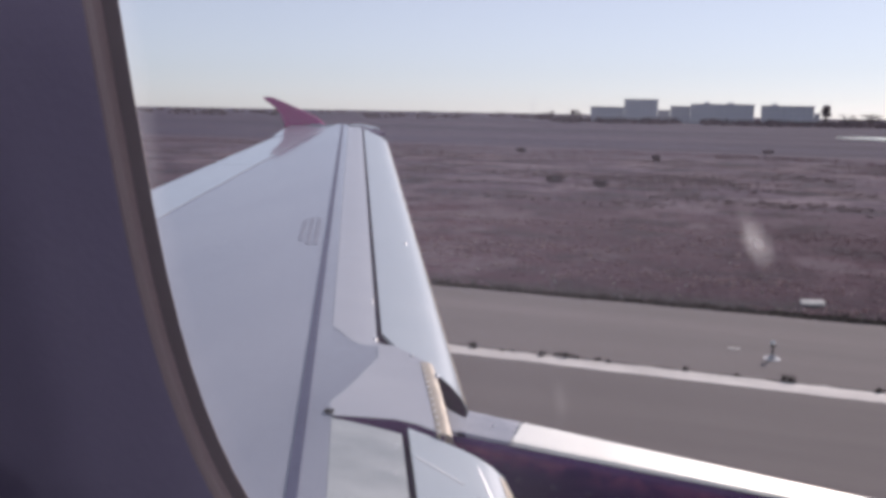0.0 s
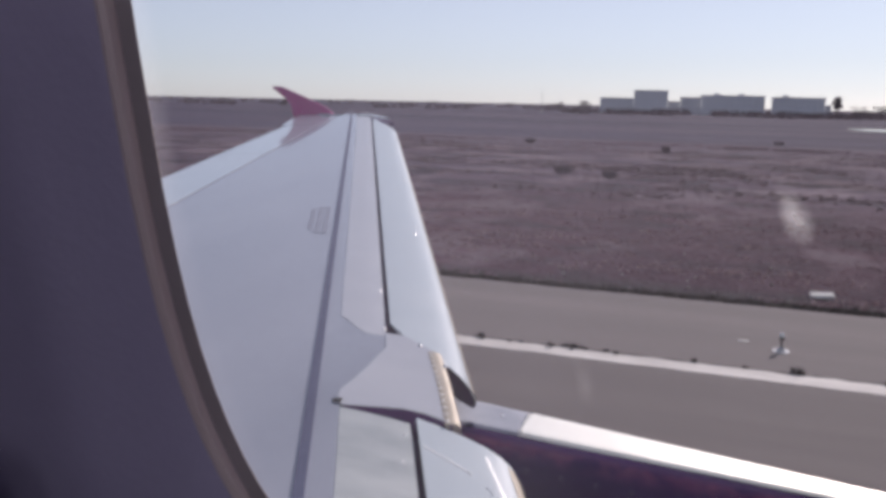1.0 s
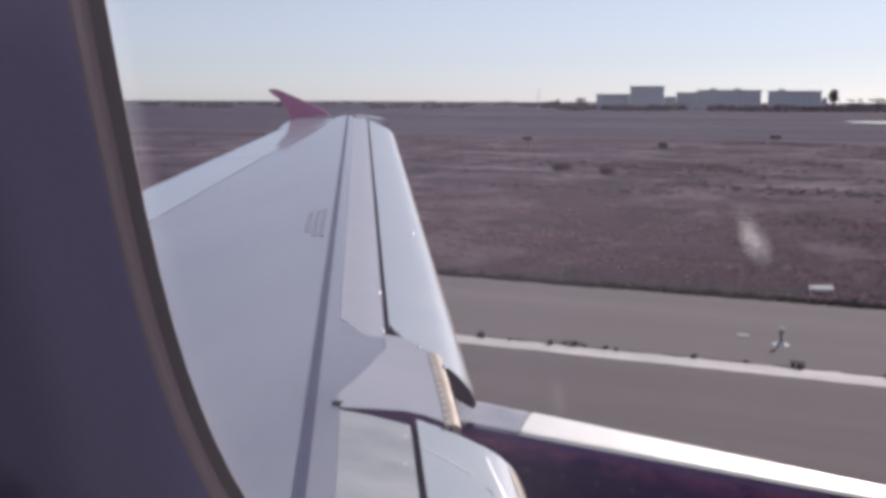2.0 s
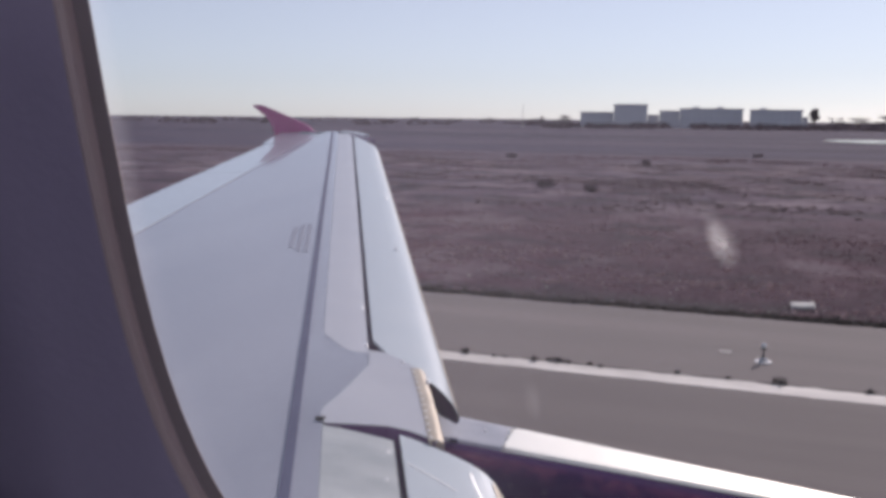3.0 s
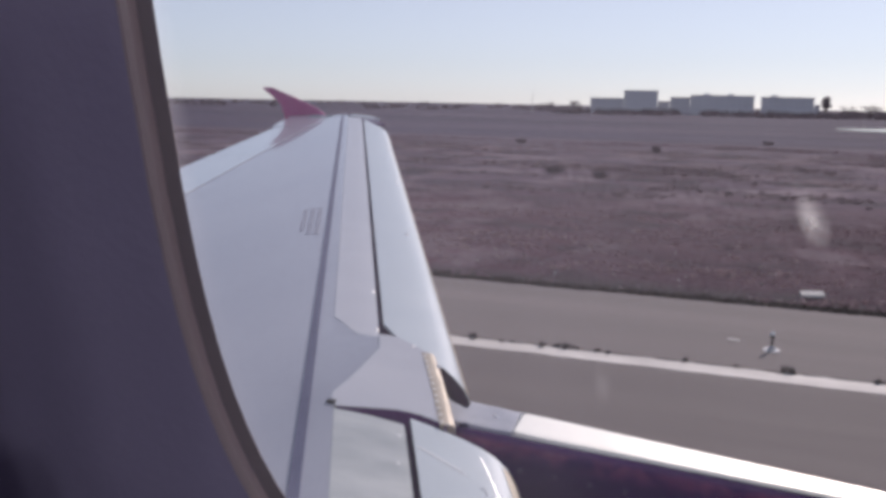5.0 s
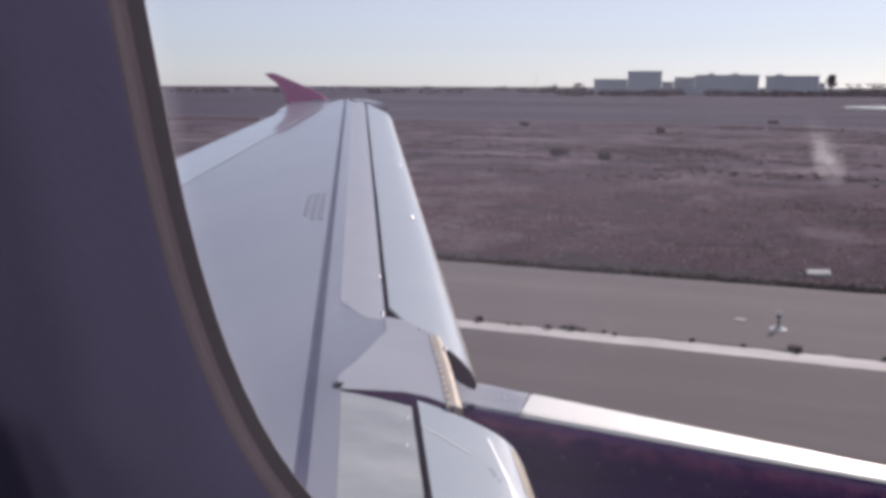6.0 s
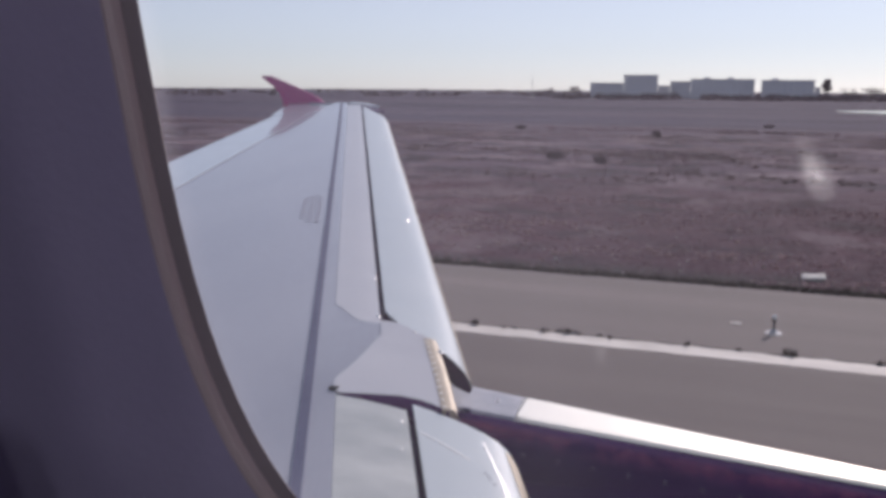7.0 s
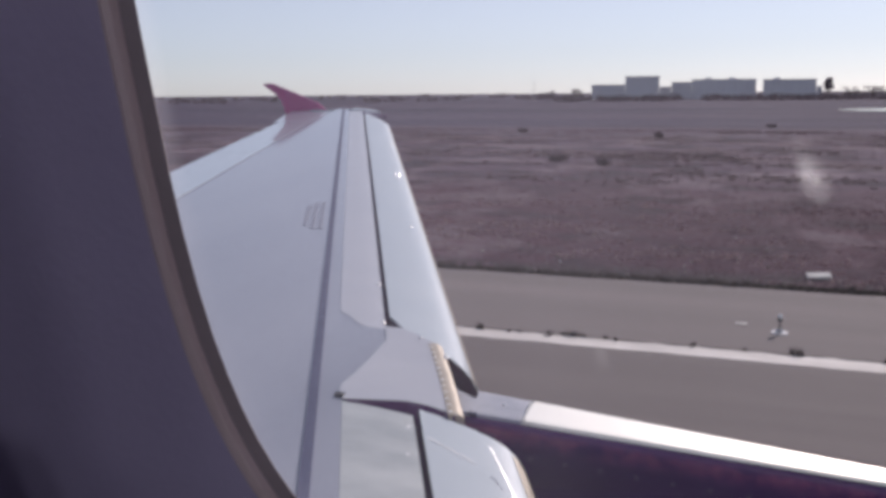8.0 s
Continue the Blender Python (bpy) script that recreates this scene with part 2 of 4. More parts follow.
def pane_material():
    """Clear acrylic; an uneven scattering film paints in veiling haze, densest in the middle."""
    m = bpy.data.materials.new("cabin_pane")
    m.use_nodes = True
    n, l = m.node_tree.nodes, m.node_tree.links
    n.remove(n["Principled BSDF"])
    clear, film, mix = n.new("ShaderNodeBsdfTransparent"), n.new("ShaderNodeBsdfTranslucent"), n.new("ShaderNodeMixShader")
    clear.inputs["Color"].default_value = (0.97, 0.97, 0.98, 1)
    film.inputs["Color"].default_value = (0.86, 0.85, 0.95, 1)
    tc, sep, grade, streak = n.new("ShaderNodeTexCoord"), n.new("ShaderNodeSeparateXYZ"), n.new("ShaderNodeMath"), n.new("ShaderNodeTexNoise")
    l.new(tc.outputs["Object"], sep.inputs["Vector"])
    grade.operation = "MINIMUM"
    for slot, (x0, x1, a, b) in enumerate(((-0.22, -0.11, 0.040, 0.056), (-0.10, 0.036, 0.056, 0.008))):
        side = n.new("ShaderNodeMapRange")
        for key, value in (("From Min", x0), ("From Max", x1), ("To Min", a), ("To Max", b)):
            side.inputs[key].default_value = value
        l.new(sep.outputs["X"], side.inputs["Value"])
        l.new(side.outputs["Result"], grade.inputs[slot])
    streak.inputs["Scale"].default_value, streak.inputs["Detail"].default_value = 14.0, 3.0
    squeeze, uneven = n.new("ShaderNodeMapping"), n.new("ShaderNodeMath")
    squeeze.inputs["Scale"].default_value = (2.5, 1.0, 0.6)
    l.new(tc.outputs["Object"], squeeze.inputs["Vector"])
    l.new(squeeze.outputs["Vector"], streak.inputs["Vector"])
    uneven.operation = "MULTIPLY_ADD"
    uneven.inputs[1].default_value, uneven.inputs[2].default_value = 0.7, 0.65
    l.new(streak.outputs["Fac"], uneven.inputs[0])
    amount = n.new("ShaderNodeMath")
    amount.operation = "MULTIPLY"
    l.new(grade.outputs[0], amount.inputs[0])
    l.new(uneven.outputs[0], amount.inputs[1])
    low, thin = n.new("ShaderNodeMapRange"), n.new("ShaderNodeMath")   # painted veil thinned low down to keep dark parts dark
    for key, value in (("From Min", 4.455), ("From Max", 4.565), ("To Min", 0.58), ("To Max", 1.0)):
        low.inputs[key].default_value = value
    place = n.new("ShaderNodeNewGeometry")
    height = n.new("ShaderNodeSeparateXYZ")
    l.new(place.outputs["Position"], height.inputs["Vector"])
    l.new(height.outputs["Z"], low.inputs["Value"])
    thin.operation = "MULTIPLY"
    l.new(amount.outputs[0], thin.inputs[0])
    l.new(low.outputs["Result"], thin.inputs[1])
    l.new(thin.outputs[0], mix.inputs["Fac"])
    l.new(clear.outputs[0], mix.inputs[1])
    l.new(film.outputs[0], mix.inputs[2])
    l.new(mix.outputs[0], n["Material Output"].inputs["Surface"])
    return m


def smear_material(name, strength):
    """A greasy smear: thick in the middle, fading out unevenly."""
    m = bpy.data.materials.new(name)
    m.use_nodes = True
    n, l = m.node_tree.nodes, m.node_tree.links
    n.remove(n["Principled BSDF"])
    tc, grad, ns, mul = n.new("ShaderNodeTexCoord"), n.new("ShaderNodeTexGradient"), n.new("ShaderNodeTexNoise"), n.new("ShaderNodeMath")
    mp = n.new("ShaderNodeMapping")
    mp.inputs["Location"].default_value = (-1, -1, 0)
    mp.inputs["Scale"].default_value = (2, 2, 1)
    grad.gradient_type = "SPHERICAL"
    l.new(tc.outputs["UV"], mp.inputs["Vector"])
    l.new(mp.outputs["Vector"], grad.inputs["Vector"])
    ns.inputs["Scale"].default_value = 3.5
    l.new(tc.outputs["UV"], ns.inputs["Vector"])
    mul.operation = "MULTIPLY"
    l.new(grad.outputs["Fac"], mul.inputs[0])
    l.new(ns.outputs["Fac"], mul.inputs[1])
    amt = n.new("ShaderNodeMath")
    amt.operation = "MULTIPLY"
    amt.use_clamp = True
    amt.inputs[1].default_value = strength
    l.new(mul.outputs[0], amt.inputs[0])
    clear, film, mix = n.new("ShaderNodeBsdfTransparent"), n.new("ShaderNodeBsdfTranslucent"), n.new("ShaderNodeMixShader")
    film.inputs["Color"].default_value = (0.92, 0.92, 0.92, 1)
    l.new(amt.outputs[0], mix.inputs["Fac"])
    l.new(clear.outputs[0], mix.inputs[1])
    l.new(film.outputs[0], mix.inputs[2])
    l.new(mix.outputs[0], n["Material Output"].inputs["Surface"])
    return m


def rim_haze_material():
    """Pale haze painted along the rim of the pane, thinning towards the middle and downwards."""
    m = bpy.data.materials.new("rim_haze")
    m.use_nodes = True
    n, l = m.node_tree.nodes, m.node_tree.links
    n.remove(n["Principled BSDF"])
    tc, sep, mul = n.new("ShaderNodeTexCoord"), n.new("ShaderNodeSeparateXYZ"), n.new("ShaderNodeMath")
    l.new(tc.outputs["UV"], sep.inputs["Vector"])
    mul.operation = "MULTIPLY"
    mul.inputs[1].default_value = 0.18
    l.new(sep.outputs["Y"], mul.inputs[0])
    place, height, high, fade = (n.new(k) for k in ("ShaderNodeNewGeometry", "ShaderNodeSeparateXYZ", "ShaderNodeMapRange", "ShaderNodeMath"))
    l.new(place.outputs["Position"], height.inputs["Vector"])
    for key, value in (("From Min", 4.50), ("From Max", 4.60), ("To Min", 0.25), ("To Max", 1.0)):
        high.inputs[key].default_value = value
    l.new(height.outputs["Z"], high.inputs["Value"])
    fade.operation = "MULTIPLY"
    l.new(mul.outputs[0], fade.inputs[0])
    l.new(high.outputs["Result"], fade.inputs[1])
    clear, film, mix = n.new("ShaderNodeBsdfTransparent"), n.new("ShaderNodeBsdfTranslucent"), n.new("ShaderNodeMixShader")
    film.inputs["Color"].default_value = (0.85, 0.85, 0.88, 1)
    l.new(fade.outputs[0], mix.inputs["Fac"])
    l.new(clear.outputs[0], mix.inputs[1])
    l.new(film.outputs[0], mix.inputs[2])
    l.new(mix.outputs[0], n["Material Output"].inputs["Surface"])
    return m


RIM_HAZE = rim_haze_material()
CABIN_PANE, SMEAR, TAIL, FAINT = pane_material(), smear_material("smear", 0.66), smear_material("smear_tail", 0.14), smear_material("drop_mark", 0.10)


# ---------------------------------------------------------------- building helpers
def mesh_from(name, verts, faces, material, smooth=False):
    me = bpy.data.meshes.new(name)
    me.from_pydata([tuple(v) for v in verts], [], [tuple(f) for f in faces])
    me.materials.append(material)
    if smooth:
        me.polygons.foreach_set("use_smooth", [True] * len(me.polygons))
    me.update()
    return me


def part(name, bm, material, parent=None, label="", smooth=False):
    """Links a bmesh (in world metres, or the parent's if that is unmoved) as one mesh object under a thing."""
    bmesh.ops.recalc_face_normals(bm, faces=bm.faces)
    me = bpy.data.meshes.new(name)
    bm.to_mesh(me)
    bm.free()
    me.materials.append(material)
    if smooth:
        me.polygons.foreach_set("use_smooth", [True] * len(me.polygons))
        me.set_sharp_from_angle(angle=radians(38))
    ob = new(name, me)
    if parent is not None:
        base = Vector((0, 0, 0))
        p = parent
        while p is not None:
            base += p.location
            p = p.parent
        ob.parent = parent
        ob.location = -base
    return tagged(ob, label)


def thing(name, place, label, category, group=""):
    ob = new(name)
    ob.empty_display_size = 0.1
    ob.location = place
    return tagged(ob, label, category, group)


def box(bm, x0, x1, y0, y1, z0, z1, bevel=0.0):
    made = bmesh.ops.create_cube(bm, size=1.0, matrix=Matrix.LocRotScale(((x0 + x1) / 2, (y0 + y1) / 2, (z0 + z1) / 2), None, (x1 - x0, y1 - y0, z1 - z0)))
    if bevel:
        edges = {e for v in made["verts"] for e in v.link_edges}
        bmesh.ops.bevel(bm, geom=list(edges), offset=bevel, segments=2, affect="EDGES", profile=0.7)


def cylinder(bm, x, y, z0, z1, r0, r1=None, n=16):
    bmesh.ops.create_cone(bm, cap_ends=True, segments=n, radius1=r0, radius2=r0 if r1 is None else r1, depth=z1 - z0, matrix=Matrix.Translation((x, y, (z0 + z1) / 2)))


def loft(bm, rings, closed=True, cap=False):
    """Faces between rings of as many points each."""
    vs = [[bm.verts.new(p) for p in ring] for ring in rings]
    k = len(vs[0])
    for a, b in zip(vs, vs[1:]):
        for i in range(k if closed else k - 1):
            j = (i + 1) % k
            bm.faces.new((a[i], a[j], b[j], b[i]))
    if cap:
        bm.faces.new(vs[0])
        bm.faces.new(vs[-1])
    return vs


# ---------------------------------------------------------------- the land
def ground_height(x, y):
    far = max(0.0, y - 24.0)
    return -0.04 + min(1.0, far / 25.0) * 0.10 * noise.noise((x * 0.05, y * 0.08, 3.0))


def build_ground():
    bm = bmesh.new()
    ys = [-4700, -600, -60, -26, 0, 18, 21.0, 21.6, 22.4, 23.5, 25, 27, 30, 34, 39, 45, 52, 60, 70, 82, 96, 115, 140, 170, 210, 260, 330, 430, 560, 760, 1100, 1700, 2800, 4700]
    xs = [-4700, -2600, -1500, -900, -550, -350, -230] + [-160 + 8 * i for i in range(33)] + [130, 190, 280, 420, 650, 1000, 1700, 2800, 4700]
    grid = [[bm.verts.new((x, y, ground_height(x, y))) for x in xs] for y in ys]
    for a, b in zip(grid, grid[1:]):
        for i in range(len(xs) - 1):
            bm.faces.new((a[i], a[i + 1], b[i + 1], b[i]))
    ob = part("ground", bm, FIELD, smooth=True)
    tagged(ob, "flat dry steppe of reddish earth, straw and scrub", "ground", kind="structure")


def ragged(x, amount, seed, scale=1.7):
    return amount * (noise.noise((x * scale, seed, 0.0)) + 0.5 * noise.noise((x * scale * 4.1, seed, 5.0)))


def strip(name, y0, y1, z_top, z_low, material, wander0, wander1, label, category, x0=-400.0, x1=300.0, step=0.25, scale=1.7):
    """A long slab along the runway with slightly wandering edges."""
    bm = bmesh.new()
    xs, x = [], x0
    while x < x1:
        xs.append(x)
        x += step if -40 < x < 30 else 10.0
    xs.append(x1)
    rings = []
    for x in xs:
        a, b = y0 + ragged(x, wander0, y0, scale), y1 + ragged(x, wander1, y1 + 9, scale)
        rings.append([(x, a, z_low), (x, a, z_top), (x, b, z_top), (x, b, z_low)])
    loft(bm, rings, closed=True, cap=True)
    return tagged(part(name, bm, material), label, category, kind="structure")


build_ground()
strip("runway", -22.0, 15.965, 0.0, -0.5, ASPHALT, 0, 0, "weathered grey asphalt runway", "runway", -2500, 2500)
strip("runway_shoulder", 16.03, EDGE, -0.004, -0.5, SHOULDER, 0.01, 0.10, "pale asphalt shoulder beside the runway with a crumbling outer edge", "pavement", -2500, 2500)
strip("edge_line", 15.36, 15.915, 0.005, -0.01, MARKING, 0.03, 0.085, "worn white painted edge line on the asphalt", "road marking", -2500, 2500, 0.06, 2.6)


# ---------------------------------------------------------------- cabin
WIN_X, WIN_Z, WIN_A, WIN_B, WIN_N = -0.072, 4.61, 0.150, 0.230, 3.0


def wall_y(z, out=0.0):
    return 0.28 + out + 0.2 * (4.556 - z)


def oval(grow, out, n=72, x=WIN_X, z=WIN_Z):
    ring = []
    for i in range(n):
        t = 2 * math.pi * i / n
        c, s = math.cos(t), math.sin(t)
        px = x + (WIN_A + grow) * math.copysign(abs(c) ** (2 / WIN_N), c)
        pz = z + (WIN_B + grow) * math.copysign(abs(s) ** (2 / WIN_N), s)
        ring.append((px, wall_y(pz, out), pz))
    return ring


def squared(ring, x0, x1, z0, z1, out):
    """The ring's points pushed out to a rectangle, for the wall round an opening."""
    made = []
    cx, cz = sum(p[0] for p in ring) / len(ring), sum(p[2] for p in ring) / len(ring)
    for p in ring:
        dx, dz = p[0] - cx, p[2] - cz
        sx = ((x1 if dx > 0 else x0) - cx) / dx if abs(dx) > 1e-6 else 1e9
        sz = ((z1 if dz > 0 else z0) - cz) / dz if abs(dz) > 1e-6 else 1e9
        k = min(sx, sz)
        z = cz + dz * k
        made.append((cx + dx * k, wall_y(z, out), z))
    return made


def build_cabin():
    inner, outer = oval(0.0132, -0.003), oval(0.20, 0.10)
    bm = bmesh.new()
    loft(bm, [squared(inner, -1.6, 1.2, 3.45, 5.35, -0.003), inner])
    rings = [squared(outer, -1.6, 1.2, 3.45, 5.35, 0.10), outer]
    loft(bm, rings)
    loft(bm, [oval(0.0132, -0.003), oval(0.036, 0.028), oval(0.20, 0.10)])
    loft(bm, [squared(inner, -1.6, 1.2, 3.45, 5.35, -0.003), rings[0]])
    bmesh.ops.remove_doubles(bm, verts=bm.verts[:], dist=1e-5)
    wall = part("wall_port", bm, SIDEWALL, smooth=True)
    tagged(wall, "dark violet-grey plastic cabin sidewall round the window", "wall", kind="structure")
    win = thing("window_1", (WIN_X, 0.28, WIN_Z), "oval cabin window with a rounded plastic rim and smeared pane", "window")
    win["kind"] = "structure"
    # rounded lip, then the dark seal that holds the pane
    bm = bmesh.new()
    loft(bm, [oval(0.0138, -0.0025), oval(0.0124, -0.0046), oval(0.0100, -0.0058), oval(0.0074, -0.0052), oval(0.0060, -0.003), oval(0.0058, 0.003)])
    part("window_frame", bm, TRIM, win, "brownish grey rounded plastic rim", smooth=True)
    bm = bmesh.new()
    loft(bm, [oval(0.0060, -0.002), oval(0.0032, -0.001), oval(0.0004, 0.0), oval(0.0018, 0.002), oval(0.037, 0.025)])
    part("gasket", bm, GASKET, win, "dark rubber seal", smooth=True)
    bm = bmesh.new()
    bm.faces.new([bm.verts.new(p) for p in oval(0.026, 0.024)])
    pane = part("pane", bm, CABIN_PANE, win, "clear acrylic pane with veiling haze put into a film")
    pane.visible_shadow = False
    bm = bmesh.new()
    uv = bm.loops.layers.uv.new("UVMap")
    outer_ring, inner_ring = oval(0.027, 0.0232), oval(0.009, 0.0232)
    a, b = [bm.verts.new(p) for p in outer_ring], [bm.verts.new(p) for p in inner_ring]
    for i in range(len(a)):
        j = (i + 1) % len(a)
        f = bm.faces.new((a[i], a[j], b[j], b[i]))
        for lp, v in zip(f.loops, (1, 1, 0, 0)):
            lp[uv].uv = (0, v)
    part("rim_haze", bm, RIM_HAZE, win, "pale haze painted along the pane's rim").visible_shadow = False
    # smears on the pane
    for cx, cz, wide, tall, lean, mat, label in ((-0.0026, 4.5620, 0.0098, 0.0185, 27, SMEAR, "whitish greasy smear"), (-0.0048, 4.5665, 0.0085, 0.0225, 24, TAIL, "faint tail of the smear"), (-0.0680, 4.496, 0.0075, 0.0180, 4, FAINT, "faint dried drop mark")):
        bm = bmesh.new()
        uv = bm.loops.layers.uv.new("UVMap")
        tilt, corners = radians(lean), []
        for u, v in ((0, 0), (1, 0), (1, 1), (0, 1)):
            a, b = (u - 0.5) * wide, (v - 0.5) * tall
            x, z = cx + a * math.cos(tilt) - b * math.sin(tilt), cz + a * math.sin(tilt) + b * math.cos(tilt)
            corners.append((bm.verts.new((x, wall_y(z, 0.0225), z)), (u, v)))
        f = bm.faces.new([c[0] for c in corners])
        for lp, c in zip(f.loops, corners):
            lp[uv].uv = c[1]
        part("smear", bm, mat, win, label).visible_shadow = False
    # rest of the cabin, closed round the camera
    for name, dims, mat, label, cat in (
            ("floor", (-1.6, 1.2, -3.75, 0.62, 3.35, 3.45), CARPET, "dark blue cabin carpet", "floor"),
            ("ceiling", (-1.6, 1.2, -3.75, 0.30, 5.35, 5.45), CEILING, "pale plastic cabin ceiling", "ceiling"),
            ("wall_aft", (-1.7, -1.6, -3.75, 0.62, 3.35, 5.45), SIDEWALL, "grey plastic cabin bulkhead aft", "wall"),
            ("wall_fore", (1.2, 1.3, -3.75, 0.62, 3.35, 5.45), SIDEWALL, "grey plastic cabin bulkhead forward", "wall")):
        bm = bmesh.new()
        box(bm, *dims)
        tagged(part(name, bm, mat), label, cat, kind="structure")
    # far sidewall with a row of window openings
    bm = bmesh.new()
    marks = [-1.6, -1.20, -0.95, -0.67, -0.42, -0.14, 0.11, 0.39, 0.64, 1.2]
    box(bm, -1.6, 1.2, -3.75, -3.65, 3.45, 4.45)
    box(bm, -1.6, 1.2, -3.75, -3.65, 4.80, 5.35)
    for a, b in zip(marks[0::2], marks[1::2]):
        box(bm, a, b, -3.75, -3.65, 4.45, 4.80)
    tagged(part("wall_starboard", bm, CEILING), "pale cabin sidewall with a row of windows", "wall", kind="structure")


build_cabin()

def build_fuselage():
    """The outer skin round the cabin, left open where the cabin wall with the window stands."""
    cy, cz, r = -1.75, 4.05, 2.27
    bm = bmesh.new()
    lo, hi = math.asin((3.40 - cz) / r), math.asin((5.42 - cz) / r)
    full = [2 * math.pi * i / 64 for i in range(64)]
    open_arc = [hi + (2 * math.pi + lo - hi) * i / 48 for i in range(49)]
    for x0, x1, arc, closed in ((-6.0, -1.72, full, True), (-1.72, 1.32, open_arc, False), (1.32, 3.5, full, True)):
        rings = [[(x, cy + rr * math.cos(a), cz + rr * math.sin(a)) for a in arc] for x, rr in ((x0, r), (x1, r), (x1, r - 0.05), (x0, r - 0.05), (x0, r))]
        loft(bm, rings, closed=closed)
    # flat panel round the cabin window
    hole = oval(0.20, 0.104)
    loft(bm, [squared(hole, -1.72, 1.32, 3.40, 5.42, 0.104), hole, oval(0.20, 0.112), squared(hole, -1.72, 1.32, 3.40, 5.42, 0.112)])
    tagged(part("fuselage", bm, SLAT, smooth=True), "white painted fuselage skin round the cabin", "fuselage", kind="structure")


build_fuselage()


def build_seat():
    seat = thing("airline_chair", (-0.2, -0.02, 3.45), "dark navy leather airline chair beside the window", "chair")
    bm = bmesh.new()
    box(bm, -0.44, -0.30, -0.22, 0.214, 3.92, 4.445, 0.035)
    for v in bm.verts:
        v.co.y -= max(0.0, v.co.z - 4.30) * 0.38
    part("seat_back", bm, SEATCLOTH, seat, smooth=True)
    bm = bmesh.new()
    box(bm, -0.43, -0.315, -0.17, 0.06, 4.44, 4.64, 0.04)
    part("headrest", bm, SEATCLOTH, seat, smooth=True)
    bm = bmesh.new()
    box(bm, -0.42, 0.10, -0.22, 0.25, 3.80, 3.92, 0.03)
    part("seat_cushion", bm, SEATCLOTH, seat, smooth=True)
    for y in (-0.18, 0.18):
        bm = bmesh.new()
        box(bm, -0.38, 0.04, y - 0.02, y + 0.02, 3.45, 3.80, 0.008)
        part("leg", bm, BLACK, seat)


build_seat()
# daylight through the far windows
for wx in (-1.075, -0.545, -0.015, 0.515):
    day = new("window_daylight", bpy.data.lights.new("window_daylight", "AREA"))
    day.data.shape, day.data.size, day.data.size_y, day.data.energy, day.data.color = "RECTANGLE", 0.24, 0.34, 7.5, (0.86, 0.9, 1.0)
    day.matrix_world = look((wx, -3.70, 4.625), (wx, 0, 4.4))


# ---------------------------------------------------------------- wing
SWEEP, DIHEDRAL, ROOT_Z = 0.48, 0.0910, 2.95


def wz(y, lift=0.0):
    return ROOT_Z + DIHEDRAL * y + lift


def wx(c, y):
    """x of the sweep line c at span y."""
    return c - SWEEP * y


def sheet(top, bottom_gap=0.05):
    """A closed shell from rows of top points, with an underside bottom_gap lower."""
    bm = bmesh.new()
    up = [[bm.verts.new(p) for p in row] for row in top]
    lo = [[bm.verts.new((p[0], p[1], p[2] - bottom_gap)) for p in row] for row in top]
    nr, nc = len(up), len(up[0])
    for r in range(nr - 1):
        for c in range(nc - 1):
            bm.faces.new((up[r][c], up[r][c + 1], up[r + 1][c + 1], up[r + 1][c]))
            bm.faces.new((lo[r][c], lo[r + 1][c], lo[r + 1][c + 1], lo[r][c + 1]))
    for r in range(nr - 1):
        for c in (0, nc - 1):
            bm.faces.new((up[r][c], up[r + 1][c], lo[r + 1][c], lo[r][c]))
    for c in range(nc - 1):
        for r in (0, nr - 1):
            bm.faces.new((up[r][c], lo[r][c], lo[r][c + 1], up[r][c + 1]))
    return bm


def plate(outline, lift, thick, bevel=0.0):
    """A flat piece on the wing's skin with the given outline (x, y)."""
    bm = bmesh.new()
    top = [bm.verts.new((x, y, wz(y, lift))) for x, y in outline]
    low = [bm.verts.new((x, y, wz(y, lift - thick))) for x, y in outline]
    bm.faces.new(top)
    bm.faces.new(low[::-1])
    for i in range(len(top)):
        j = (i + 1) % len(top)
        bm.faces.new((top[i], low[i], low[j], top[j]))
    if bevel:
        rim = [e for e in bm.edges if all(v in top for v in e.verts)]
        bmesh.ops.bevel(bm, geom=rim, offset=bevel, segments=2, affect="EDGES")
    return bm


def aileron_line(y):
    return -3.30 - 0.297 * y


def trailing_line(y):
    return -4.31 - 0.2738 * y


